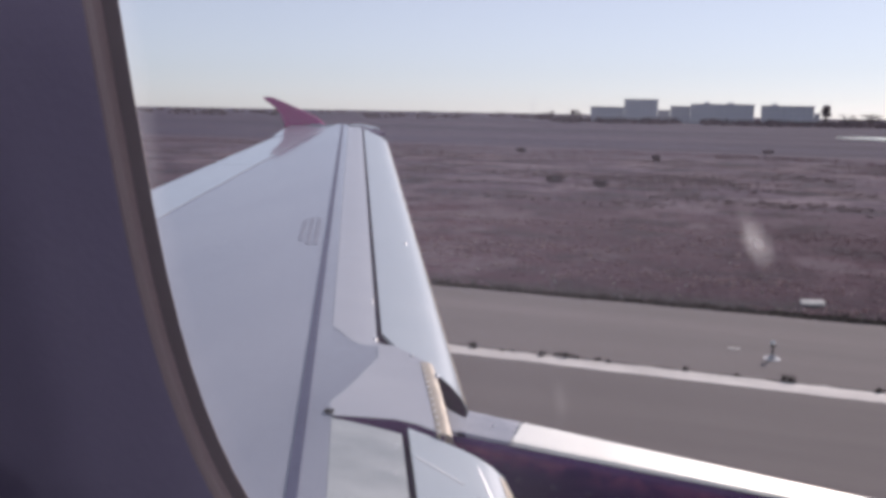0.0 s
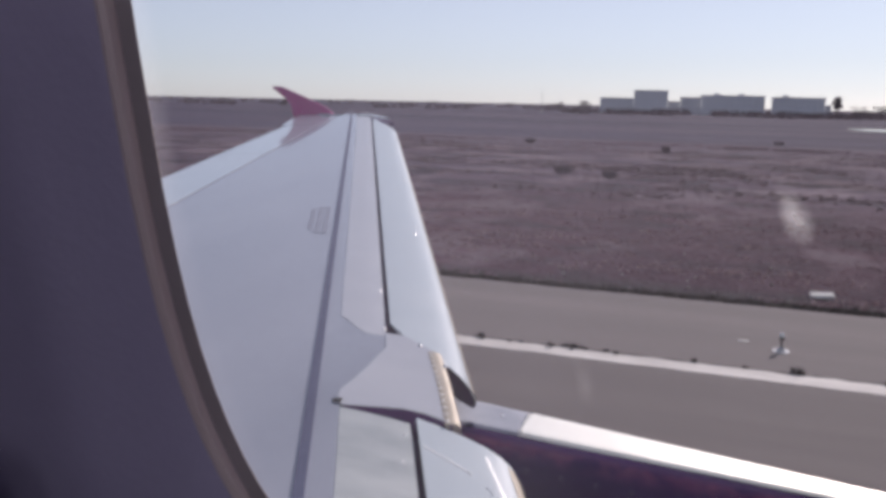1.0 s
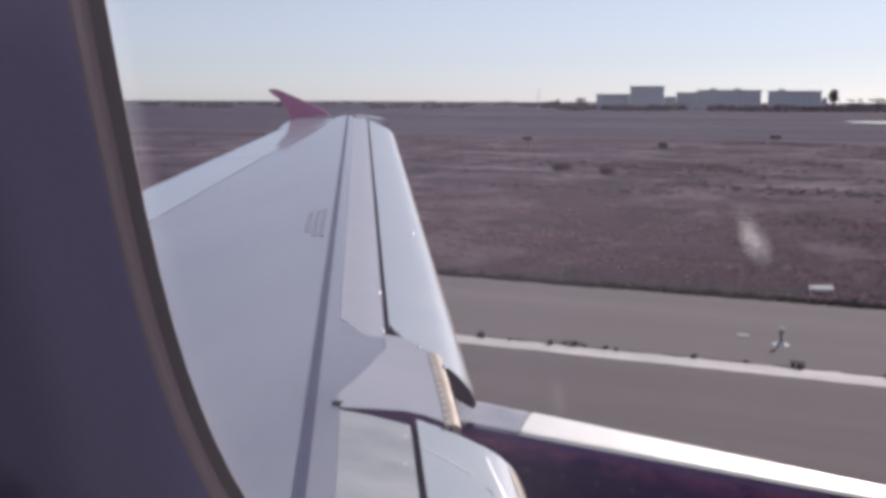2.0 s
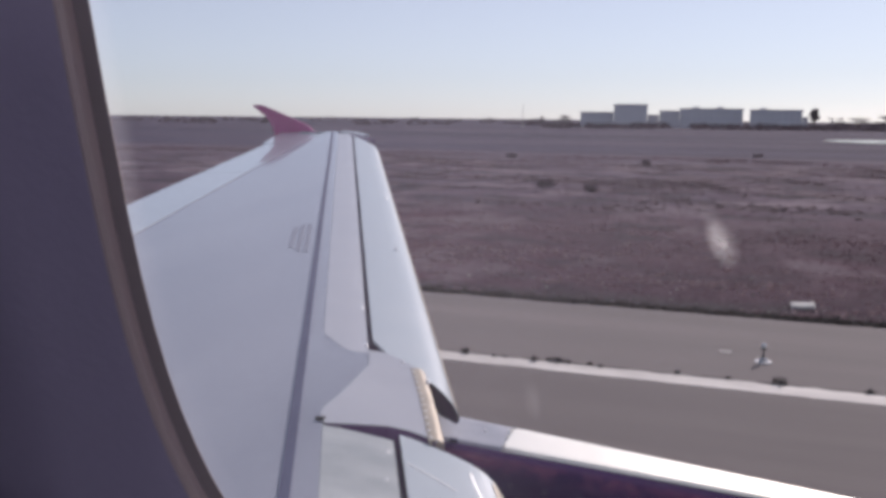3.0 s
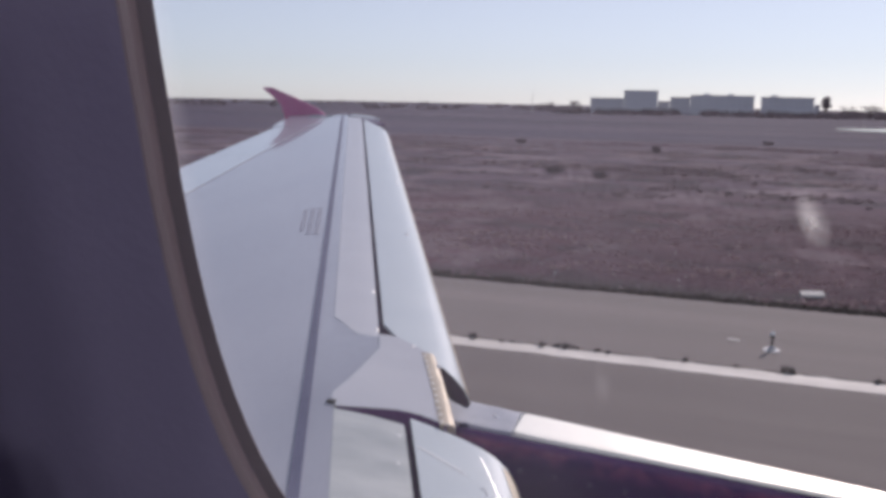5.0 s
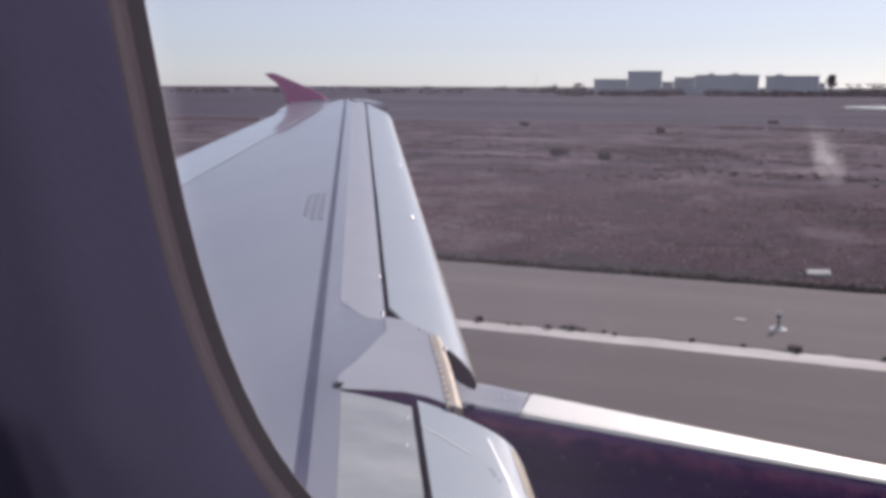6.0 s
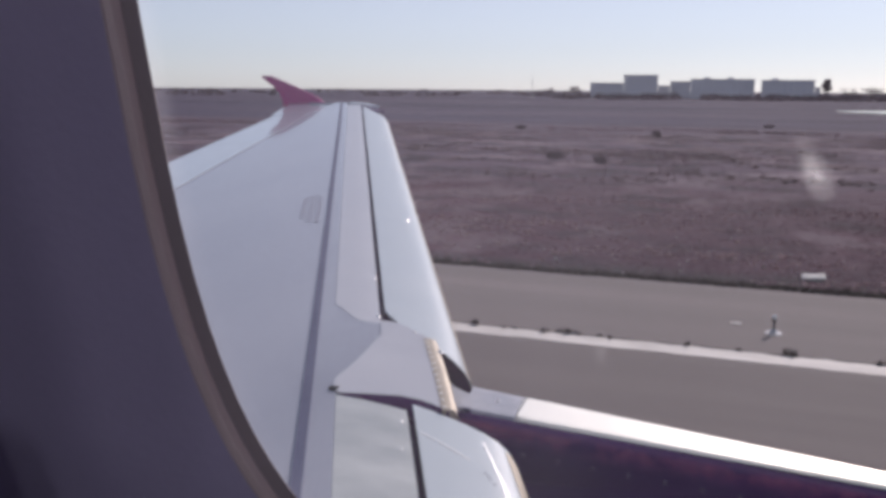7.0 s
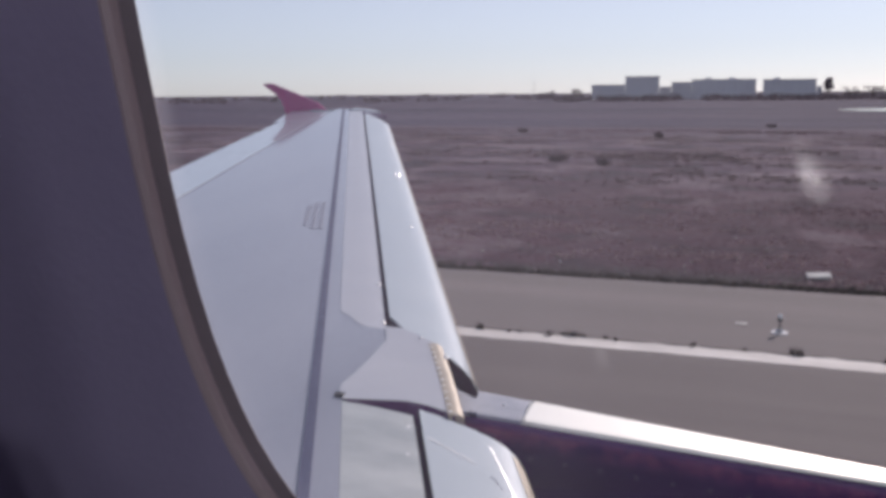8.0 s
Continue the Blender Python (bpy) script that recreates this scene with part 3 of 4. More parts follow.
def build_wing():
    wing = thing("aircraft_wing", (-2.0, 3.0, 3.2), "pale grey airliner wing with extended slats and magenta tip fence", "aircraft wing")
    spans = [0.12, 1.2, 2.0, 2.7, 3.405, 3.41, 3.6, 4.0, 4.215, 4.222, 4.42, 5, 6, 7, 8, 9, 10, 11, 12, 13, 14, 14.7, 15.1]
    rows = []
    for y in spans:
        front = wx(-0.117 if y < 3.408 else 0.145 if y < 4.22 else -0.11, y)
        if y > 13.5:
            front = min(front, wx(0.10, y) - 0.30 * ((y - 13.5) / 1.6) ** 2)
        back = aileron_line(y)
        row = []
        for k in range(9):
            x = front + (back - front) * k / 8
            f = min(1.0, max(0.0, (wx(-0.11, y) - x) / (wx(-0.11, y) - back)))
            row.append((x, y, wz(y, -0.004 - 0.03 * f ** 2 + 0.012 * math.sin(math.pi * f))))
        rows.append(row)
    part("wing_box", sheet(rows, 0.16), WING, wing, smooth=True)
    # aileron and flap strip behind it
    for name, y0, y1 in (("flap", 0.55, 10.2), ("aileron", 10.22, 13.5)):
        rows = []
        for i in range(9):
            y = y0 + (y1 - y0) * i / 8
            a, b = aileron_line(y) - 0.03, trailing_line(y)
            rows.append([(a + (b - a) * k / 3, y, wz(y, -0.03 - 0.035 * k / 3)) for k in range(4)])
        part(name, sheet(rows, 0.03), FLAP, wing, smooth=True)
    # dark strip added to paint shade into the slot ahead of flap and aileron
    rows = []
    for i in range(13):
        y = 0.55 + (13.5 - 0.55) * i / 12
        rows.append([(aileron_line(y) - 0.08, y, wz(y, -0.040)), (aileron_line(y) + 0.01, y, wz(y, -0.040))])
    part("slot_shade", sheet(rows, 0.02), SEAL, wing, "dark strip that paints shade into the flap slot")
    # dark sealant strip along the front spar
    rows = []
    for i in range(20):
        y = 0.55 + (14.95 - 0.55) * i / 19
        rows.append([(wx(-0.284, y), y, wz(y, 0.006)), (wx(-0.235, y), y, wz(y, 0.006))])
    part("seal_strip", sheet(rows, 0.012), SEAL, wing, "dark grey sealant strip")
    # fixed leading edge panels
    rows = []
    for i in range(17):
        t = i / 16
        row = []
        for k in range(8):
            c = -0.143 + (0.135 + 0.143) * k / 7
            inner = 4.43 - 0.215 * math.sin(0.5 * math.pi * min(1.0, k / 4.5)) ** 1.4
            y = inner + (14.7 - inner) * t ** 1.3
            row.append((wx(c, y), y, wz(y, -0.0005 - 0.0125 * (k / 7) ** 4)))
        rows.append(row)
    part("leading_edge_panel", sheet(rows, 0.03), PANEL, wing, smooth=True)
    skin = [(wx(-0.13, 4.20), 4.20), (wx(0.03, 4.20), 4.20), (wx(0.03, 4.32), 4.32), (wx(-0.13, 4.48), 4.48)]
    part("skin_panel", plate(skin, -0.0028, 0.02), WING, wing)
    rows = []
    for i in range(9):
        row = []
        for k in range(8):
            y = 0.55 + (3.32 - 0.02 * k / 7 - 0.55) * i / 8
            c = -0.116 + 0.338 * k / 7
            row.append((wx(c, y), y, wz(y, -0.003 - 0.018 * (k / 7) ** 2)))
        rows.append(row)
    part("leading_edge_panel", sheet(rows, 0.006), BARE_PANEL, wing, "mottled grey fixed leading edge panel inboard of the engine", smooth=True)
    # fixed nose behind the slats, painted dark for the shade in the gap
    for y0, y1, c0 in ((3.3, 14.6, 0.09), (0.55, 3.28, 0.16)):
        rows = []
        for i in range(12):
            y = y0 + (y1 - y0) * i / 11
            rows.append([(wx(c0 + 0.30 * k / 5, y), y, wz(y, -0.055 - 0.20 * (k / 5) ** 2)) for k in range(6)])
        part("nose_skin", sheet(rows, 0.03), DARK, wing, "nose behind the slat, painted dark for the gap's shade", smooth=True)
    # slats: a curved section with hollow back
    upper = [(0.0, -0.004), (0.08, -0.008), (0.16, -0.017), (0.24, -0.028), (0.31, -0.043), (0.365, -0.064), (0.408, -0.094), (0.432, -0.130), (0.438, -0.156)]
    lower = [(0.426, -0.178), (0.36, -0.182), (0.28, -0.160), (0.20, -0.118), (0.10, -0.060), (0.0, -0.018)]
    section = upper + lower
    for c0, ends, n in ((0.168, lambda u: (4.34 - 1.08 * u if u > 0.09 else 4.42 - 2.2 * u, 13.6 - 0.5 * u + 0.9 * (1 - u / 0.445)), 28),
                        (0.252, lambda u: (0.55, 3.33 - 0.30 * u), 8)):
        bm = bmesh.new()
        rings = []
        for i in range(n + 1):
            ring = []
            for u, dz in section:
                a, b = ends(u)
                y = a + (b - a) * i / n
                ring.append((wx(c0 + u, y), y, wz(y, dz)))
            rings.append(ring)
        loft(bm, rings, cap=True)
        slat = part("slat", bm, SLAT, wing, "extended white leading edge slat", smooth=True)
        # bare metal along the nose
        nose = [(0.424, -0.114), (0.4365, -0.131), (0.4425, -0.154), (0.4405, -0.168)]
        if c0 > 0.2:   # wider and worn on the inboard slat
            nose = [(0.388, -0.076), (0.411, -0.0925)] + nose
        rows = []
        for i in range(n + 1):
            row = []
            for u, dz in nose:
                a, b = ends(u)
                y = a + 0.03 + (b - a - 0.06) * i / n
                row.append((wx(c0 + u, y), y, wz(y, dz)))
            rows.append(row)
        part("slat_nose", sheet(rows, 0.004), STEEL, slat, "thin bare metal nose strip", smooth=True)
        # thin added strips that paint highlights onto the inboard slat
        if c0 > 0.2:
            for (u0, y0), (u1, y1), w in (((0.015, 3.100), (0.206, 2.980), 0.006), ((0.291, 3.15), (0.323, 2.88), 0.0024), ((0.324, 2.86), (0.338, 2.55), 0.0024)):
                rows = []
                for k in range(9):
                    u, y = u0 + (u1 - u0) * k / 8, y0 + (y1 - y0) * k / 8
                    dz = float(np.interp(u, [p[0] for p in upper], [p[1] for p in upper])) + 0.0015
                    if abs(u1 - u0) > 0.1:   # across the slat
                        rows.append([(wx(c0 + u, y - w), y - w, wz(y, dz)), (wx(c0 + u, y + w), y + w, wz(y, dz))])
                    else:                    # along its nose
                        rows.append([(wx(c0 + u + e, y), y, wz(y, dz - 0.5 * e)) for e in (-w, w)])
                part("highlight_strip", sheet(rows, 0.004), WHITE if abs(u1 - u0) > 0.1 else GLINT, slat, "thin strip that paints a highlight on the slat")
        # small dark chips in the paint of the inboard slat
        if c0 > 0.2:
            for u, y in ((0.255, 2.915), (0.266, 2.905), (0.270, 2.885), (0.283, 2.86)):
                dz = float(np.interp(u, [q[0] for q in upper], [q[1] for q in upper]))
                bm = bmesh.new()
                bmesh.ops.create_cone(bm, cap_ends=True, segments=7, radius1=0.0055, radius2=0.004, depth=0.003, matrix=Matrix.Translation((wx(c0 + u, y), y, wz(y, dz + 0.001))))
                part("paint_chip", bm, SEAL, slat, "dark chip in the white paint")
        # dark rib closing the end by the engine
        edge = rings[0] if c0 < 0.2 else rings[-1]
        shift = -0.004 if c0 < 0.2 else 0.004
        bm = bmesh.new()
        bm.faces.new([bm.verts.new((p[0], p[1] + shift, p[2] - 0.004)) for p in edge[1:]])
        bmesh.ops.solidify(bm, geom=bm.faces[:], thickness=0.002)
        part("end_rib", bm, DARK, slat, "dark violet end rib")
    # pylon fairing on top of the leading edge
    outline = [(-1.905, 4.245), (-1.80, 4.235), (-1.735, 4.193), (-1.66, 4.143), (-1.55, 4.066), (-1.165, 3.31), (-1.235, 3.335), (-1.32, 3.37), (-1.43, 3.385), (-1.57, 3.362), (-1.71, 3.335), (-1.765, 3.40), (-1.79, 3.47), (-1.785, 3.62), (-1.79, 3.76), (-1.81, 4.05)]
    fairing = part("pylon_fairing", plate(outline, 0.002, 0.005, 0.0015), PANEL, wing, "grey fairing plate over the engine pylon")
    # its rounded front edge in bare metal
    bm = bmesh.new()
    rings = []
    for i in range(9):
        t = i / 8
        x, y = -1.545 + t * 0.372 + 0.006 * math.sin(math.pi * t), 4.06 - t * 0.745
        rings.append([(x + dx, y + dy, wz(y, dz)) for dx, dy, dz in ((-0.030, -0.014, 0.0030), (0.004, 0.002, 0.0028), (0.020, 0.009, -0.005), (0.032, 0.015, -0.016), (0.036, 0.017, -0.13), (-0.014, -0.007, -0.13))])
    loft(bm, rings, cap=True)
    edge = part("fairing_edge", bm, STEEL, fairing, "bare straw-coloured metal edge", smooth=True)
    # rivet heads in plain white, which paints in their glint
    rivet = None
    for i in range(12):
        t = (i + 0.5) / 12
        x, y = -1.560 + t * 0.372 + 0.006 * math.sin(math.pi * t), 4.035 - t * 0.735
        if rivet is None:
            bm = bmesh.new()
            bmesh.ops.create_cone(bm, cap_ends=True, segments=12, radius1=0.0100, radius2=0.0045, depth=0.005)
            rivet = part("rivet", bm, WHITE, fairing, "rivet head with its glint painted white")
            first = rivet
        else:
            rivet = new("rivet", first.data)
            rivet.parent = fairing
            tagged(rivet, "rivet head with its glint painted white")
        rivet.location = Vector((x, y, wz(y, 0.0048))) - wing.location - fairing.location
    # violet side of the pylon under the fairing, facing the cabin
    bm = bmesh.new()
    side = [(-1.71, 3.345), (-1.57, 3.372), (-1.43, 3.395), (-1.32, 3.38), (-1.235, 3.345), (-1.17, 3.30)]
    loft(bm, [[(x, y, wz(y, z)) for x, y in side] for z in (-0.004, -0.20)] + [[(x, y + 0.04, wz(y, z)) for x, y in side] for z in (-0.20, -0.004)], closed=False)
    part("pylon_side", bm, VIOLET, wing, "violet painted pylon side")
    # latch on the fairing corner
    bm = bmesh.new()
    box(bm, -1.765, -1.725, 3.355, 3.385, wz(3.36, -0.01), wz(3.36, 0.009))
    part("latch", bm, BLACK, wing, "small dark latch")
    # stencilled walkway bars
    for c, y0, y1 in ((-0.455, 6.20, 7.15), (-0.385, 6.22, 7.18), (-0.525, 6.30, 7.05)):
        bars = [(wx(c, y0), y0), (wx(c + 0.045, y0), y0), (wx(c + 0.045, y1), y1), (wx(c, y1), y1)]
        part("stencil_bar", plate(bars, 0.0045, 0.004), STENCIL, wing, "grey stencilled bar")
    # fastener heads on slat and panel; the last three stand in for glints
    head = None
    for c, y, dz in ((0.500, 11.2, -0.045), (0.488, 8.86, -0.041), (0.459, 6.59, -0.033), (0.118, 4.97, -0.008), (0.122, 4.33, -0.008), (0.326, 4.12, 0.002), (0.447, 3.925, -0.004), (0.190, 3.19, -0.016), (0.173, 2.97, -0.0145)):
        if head is None:
            bm = bmesh.new()
            bmesh.ops.create_cone(bm, cap_ends=True, segments=12, radius1=0.018, radius2=0.004, depth=0.016)
            head = first_head = part("fastener", bm, GLINT, wing, "bright head of fasteners and stand-in glints")
        else:
            head = new("fastener", first_head.data)
            head.parent = wing
            tagged(head, "bright head of fasteners and stand-in glints")
        head.location = Vector((wx(c, y), y, wz(y, dz))) - wing.location
        if y < 4 and c < 0.3:   # finer stand-in glints by the pylon
            head.scale = (0.5, 0.5, 0.4)
    # rounded tip cap
    bm = bmesh.new()
    rings = []
    for k in range(9):
        t = k / 8
        x = wx(0.02, 15.0) - 0.25 + (-8.15 - wx(0.02, 15.0) + 0.25) * t
        rings.append([(x, 15.0 + 0.28 * math.sin(a) * (0.55 + 0.45 * math.sin(math.pi * min(1, t + 0.3))), wz(15.0, -0.085 + 0.078 * math.cos(a))) for a in [math.pi * j / 8 for j in range(9)]])
    loft(bm, rings, closed=True, cap=True)
    part("tip_cap", bm, WING, wing, smooth=True)
    # lamp lens and pale lip where the tip rounds off
    lens = [(-7.10, 14.78), (-6.72, 14.36), (-6.22, 13.86), (-6.14, 13.98), (-6.62, 14.50), (-7.05, 14.92)]
    part("tip_lens", plate(lens, -0.012, 0.03), DARK, wing, "dark tip lamp lens")
    lip = [(-7.35, 15.02), (-7.02, 14.86), (-6.62, 14.52), (-6.50, 14.58), (-6.95, 15.0), (-7.30, 15.16)]
    part("tip_lip", plate(lip, 0.004, 0.03, 0.004), SLAT, wing, "pale lip round the wing tip")
    # tip fence
    bm = bmesh.new()
    prof = [(-7.95, wz(15.25, -0.05)), (-8.14, 4.425), (-8.62, 4.62), (-9.16, 4.815), (-9.34, 4.815), (-9.36, 4.79), (-9.10, 4.62), (-8.94, 4.48), (-8.86, 4.30), (-8.80, 4.14), (-8.95, 3.95), (-8.75, 3.85), (-8.2, 4.1)]
    a = [bm.verts.new((x, 15.24 + 0.10 * max(0, z - 4.3), z)) for x, z in prof]
    b = [bm.verts.new((x, 15.29 + 0.06 * max(0, z - 4.3), z)) for x, z in prof]
    bm.faces.new(a)
    bm.faces.new(b[::-1])
    for i in range(len(a)):
        j = (i + 1) % len(a)
        bm.faces.new((a[i], b[i], b[j], a[j]))
    part("tip_fence", bm, MAGENTA, wing, "magenta swept tip fence")
    # tail of the tip behind the wing box, from aileron to fence
    rows = []
    for i in range(5):
        y = 13.52 + (15.24 - 13.52) * i / 4
        a, b = aileron_line(y) - 0.005, trailing_line(y) - 0.08 - 0.16 * (i / 4)
        rows.append([(a + (b - a) * k / 3, y, wz(y, -0.03 - 0.03 * k / 3)) for k in range(4)])
    part("tip_skin", sheet(rows, 0.03), FLAP, wing, smooth=True)


def build_engine():
    eng = thing("jet_engine", (0.5, 4.0, 1.8), "violet jet engine cowling under a pale pylon ridge", "jet engine")
    bm = bmesh.new()
    rings = []
    for x, r in ((-3.6, 0.60), (-2.8, 0.83), (-2.0, 0.97), (-1.2, 1.03), (-0.4, 1.045), (0.4, 1.02), (1.1, 0.98), (1.7, 0.92), (1.95, 0.86), (1.9, 0.82), (1.6, 0.80)):
        rings.append([(x, 4.0 + r * math.cos(a), 1.8 + r * math.sin(a)) for a in [2 * math.pi * j / 64 for j in range(64)]])
    loft(bm, rings)
    part("cowl", bm, PURPLE, eng, "glossy violet fan cowl", smooth=True)
    bm = bmesh.new()
    cyl = [(1.55, 4.0 + 0.81 * math.cos(a), 1.8 + 0.81 * math.sin(a)) for a in [2 * math.pi * j / 48 for j in range(48)]]
    bm.faces.new([bm.verts.new(p) for p in cyl])
    part("fan_face", bm, DARK, eng)

    def ridge_z(x):
        return 3.027 - 0.083 * (x + 0.75)

    def near_side(x):
        return min(4.03, 3.932 + 0.085 * x)

    def ridge(x0, x1, lift, mat, label, name, n=12, shade_jag=0.0):
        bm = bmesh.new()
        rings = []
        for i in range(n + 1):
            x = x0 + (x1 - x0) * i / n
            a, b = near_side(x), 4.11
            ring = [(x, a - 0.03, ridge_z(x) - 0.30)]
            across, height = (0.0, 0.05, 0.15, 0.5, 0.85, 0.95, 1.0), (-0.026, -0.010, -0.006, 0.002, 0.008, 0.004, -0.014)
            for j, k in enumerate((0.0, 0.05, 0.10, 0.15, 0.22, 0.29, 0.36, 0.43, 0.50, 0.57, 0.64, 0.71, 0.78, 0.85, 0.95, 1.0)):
                jag = shade_jag * (0.6 * (j % 2) + noise.noise((j * 1.7, 2.0, 0.0))) if i == 0 else 0.0
                ring.append((x + jag, a + (b - a) * k, ridge_z(x) + float(np.interp(k, across, height)) + lift))
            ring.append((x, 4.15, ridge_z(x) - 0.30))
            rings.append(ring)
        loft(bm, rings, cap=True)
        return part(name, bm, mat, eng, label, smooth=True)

    # painted shade on the rear meets the sunlit top along a ragged line
    ridge(-2.2, -0.96, 0.0, CAP_SHADED, "rear of the pylon, its shade painted blue-grey", "pylon_rear")
    ridge(-1.031, 1.5, 0.003, CAP, "bright sunlit pylon top, ragged where the painted shade begins", "pylon_cap", shade_jag=0.03)
    bm = bmesh.new()
    box(bm, -2.75, -1.78, 3.86, 4.06, 2.70, 3.285, 0.01)
    part("pylon_strut", bm, PURPLE, eng, "violet strut up into the wing")
    # violet flank of the ridge
    bm = bmesh.new()
    uv = bm.loops.layers.uv.new("UVMap")
    fillet = ((-0.004, -0.022), (-0.024, -0.028), (-0.045, -0.036), (-0.066, -0.048), (-0.085, -0.062), (-0.104, -0.082), (-0.12, -0.105), (-0.14, -0.17), (-0.16, -0.30), (-0.10, -0.45))
    grid = []
    for i in range(31):
        x = -2.1 + 3.55 * i / 30
        grid.append([(bm.verts.new((x, near_side(x) + dy, ridge_z(x) + dz)), (i / 30, k / 9)) for k, (dy, dz) in enumerate(fillet)])
    for r0, r1 in zip(grid, grid[1:]):
        for k in range(len(fillet) - 1):
            quad = (r0[k], r0[k + 1], r1[k + 1], r1[k])
            f = bm.faces.new([q[0] for q in quad])
            for lp, q in zip(f.loops, quad):
                lp[uv].uv = q[1]
    part("pylon_flank", bm, FLANK, eng, "violet fillet between ridge and cowl, worn pink along a band", smooth=True)
    # bracket and screw head behind the bright cap
    bm = bmesh.new()
    box(bm, -1.285, -1.245, near_side(-1.26) - 0.003, near_side(-1.26) + 0.012, ridge_z(-1.26) - 0.03, ridge_z(-1.26) - 0.004, 0.003)
    part("bracket", bm, SEAL, eng, "small dark bracket")
    bm = bmesh.new()
    bmesh.ops.create_cone(bm, cap_ends=True, segments=12, radius1=0.012, radius2=0.004, depth=0.010, matrix=Matrix.Translation((-1.15, 3.98, ridge_z(-1.15) + 0.006)))
    part("screw_head", bm, GLINT, eng, "bright screw head")
    bolt = None
    for i in range(11):
        x = -0.95 + 0.16 * i
        if bolt is None:
            bm = bmesh.new()
            bmesh.ops.create_icosphere(bm, subdivisions=1, radius=0.011)
            bolt = first_bolt = part("bolt", bm, DARK, eng, "dark bolt head")
        else:
            bolt = new("bolt", first_bolt.data)
            bolt.parent = eng
            tagged(bolt, "dark bolt head")
        bolt.location = Vector((x, near_side(x) - 0.128, ridge_z(x) - 0.128)) - eng.location


build_wing()
build_engine()


# ---------------------------------------------------------------- runway furniture
def build_edge_lamp(x, y):
    lamp = thing("runway_lamp", (x, y, 0.0), "low runway edge lamp on a worn metal base", "runway lamp")
    bm = bmesh.new()
    cylinder(bm, x, y, -0.01, 0.018, 0.165, 0.155, 20)
    cylinder(bm, x, y, 0.018, 0.085, 0.10, 0.035, 8)
    part("base_plate", bm, METAL, lamp, "worn metal base with a raised cone")
    bm = bmesh.new()
    cylinder(bm, x, y, 0.080, 0.25, 0.022, 0.018, 12)
    part("stem", bm, BLACK, lamp)
    bm = bmesh.new()
    cylinder(bm, x, y, 0.25, 0.285, 0.05, 0.055, 16)
    part("collar", bm, BLACK, lamp)
    bm = bmesh.new()
    bmesh.ops.create_uvsphere(bm, u_segments=14, v_segments=8, radius=0.052, matrix=Matrix.Translation((x, y, 0.315)) @ Matrix.Diagonal((1, 1, 1.1, 1)))
    part("lens", bm, LENS, lamp, "clear glass lens", smooth=True)


def build_slab(x, y):
    slab = thing("marker_slab", (x, y, -0.04), "pale concrete marker slab lying tilted in dry grass", "marker slab")
    bm = bmesh.new()
    bmesh.ops.create_cube(bm, size=1.0, matrix=pose(x, y, 0.05, 12, -3, 5) @ Matrix.Diagonal((0.56, 0.30, 0.08, 1)))
    bmesh.ops.bevel(bm, geom=bm.edges[:], offset=0.015, segments=2, affect="EDGES")
    part("slab", bm, CONCRETE, slab)
    # block under the slab, its shade put into the black colour
    bm = bmesh.new()
    box(bm, x - 0.22, x + 0.22, y - 0.04, y + 0.08, -0.08, 0.03, 0.01)
    part("footing", bm, BLACK, slab, "footing with the slab's shade painted black")


build_edge_lamp(0.5, 17.42)
build_slab(1.5, 23.05)


def build_scrap(x, y):
    """A crumpled scrap lying on the shoulder."""
    bm = bmesh.new()
    bmesh.ops.create_grid(bm, x_segments=6, y_segments=4, size=1.0)
    for v in bm.verts:
        v.co = Vector((x + v.co.x * 0.11, y + v.co.y * 0.06, 0.012 + 0.02 * noise.noise((v.co.x * 2.3, v.co.y * 2.1, 6.0))))
    bmesh.ops.solidify(bm, geom=bm.faces[:], thickness=0.006)
    tagged(part("paper_scrap", bm, CONCRETE), "pale crumpled scrap lying on the asphalt shoulder", "litter")


build_scrap(-0.2, 17.9)


def island_material(name, colours, through_light=0.0):
    """One colour for each loose piece, out of a few."""
    m = bpy.data.materials.new(name)
    m.use_nodes = True
    n, l = m.node_tree.nodes, m.node_tree.links
    geo, ramp = n.new("ShaderNodeNewGeometry"), n.new("ShaderNodeValToRGB")
    while len(ramp.color_ramp.elements) < len(colours):
        ramp.color_ramp.elements.new(0.5)
    for i, c in enumerate(colours):
        ramp.color_ramp.elements[i].position = i / (len(colours) - 1)
        ramp.color_ramp.elements[i].color = (*c, 1)
    l.new(geo.outputs["Random Per Island"], ramp.inputs["Fac"])
    l.new(ramp.outputs["Color"], n["Principled BSDF"].inputs["Base Color"])
    n["Principled BSDF"].inputs["Roughness"].default_value = 0.9
    n["Principled BSDF"].inputs["Specular IOR Level"].default_value = 0.15
    if through_light:   # thin dry leaves let light through
        leaf, mix = n.new("ShaderNodeBsdfTranslucent"), n.new("ShaderNodeMixShader")
        mix.inputs["Fac"].default_value = through_light
        l.new(ramp.outputs["Color"], leaf.inputs["Color"])
        l.new(n["Principled BSDF"].outputs[0], mix.inputs[1])
        l.new(leaf.outputs[0], mix.inputs[2])
        l.new(mix.outputs[0], n["Material Output"].inputs["Surface"])
    return m


STRAWS = island_material("straw_blades", [(0.084, 0.042, 0.064), (0.122, 0.069, 0.093), (0.158, 0.100, 0.123), (0.22, 0.16, 0.178)], 0.6)
PALE_STRAW = island_material("pale_straw", [(0.20, 0.130, 0.155), (0.30, 0.215, 0.235), (0.44, 0.355, 0.36)], 0.45)
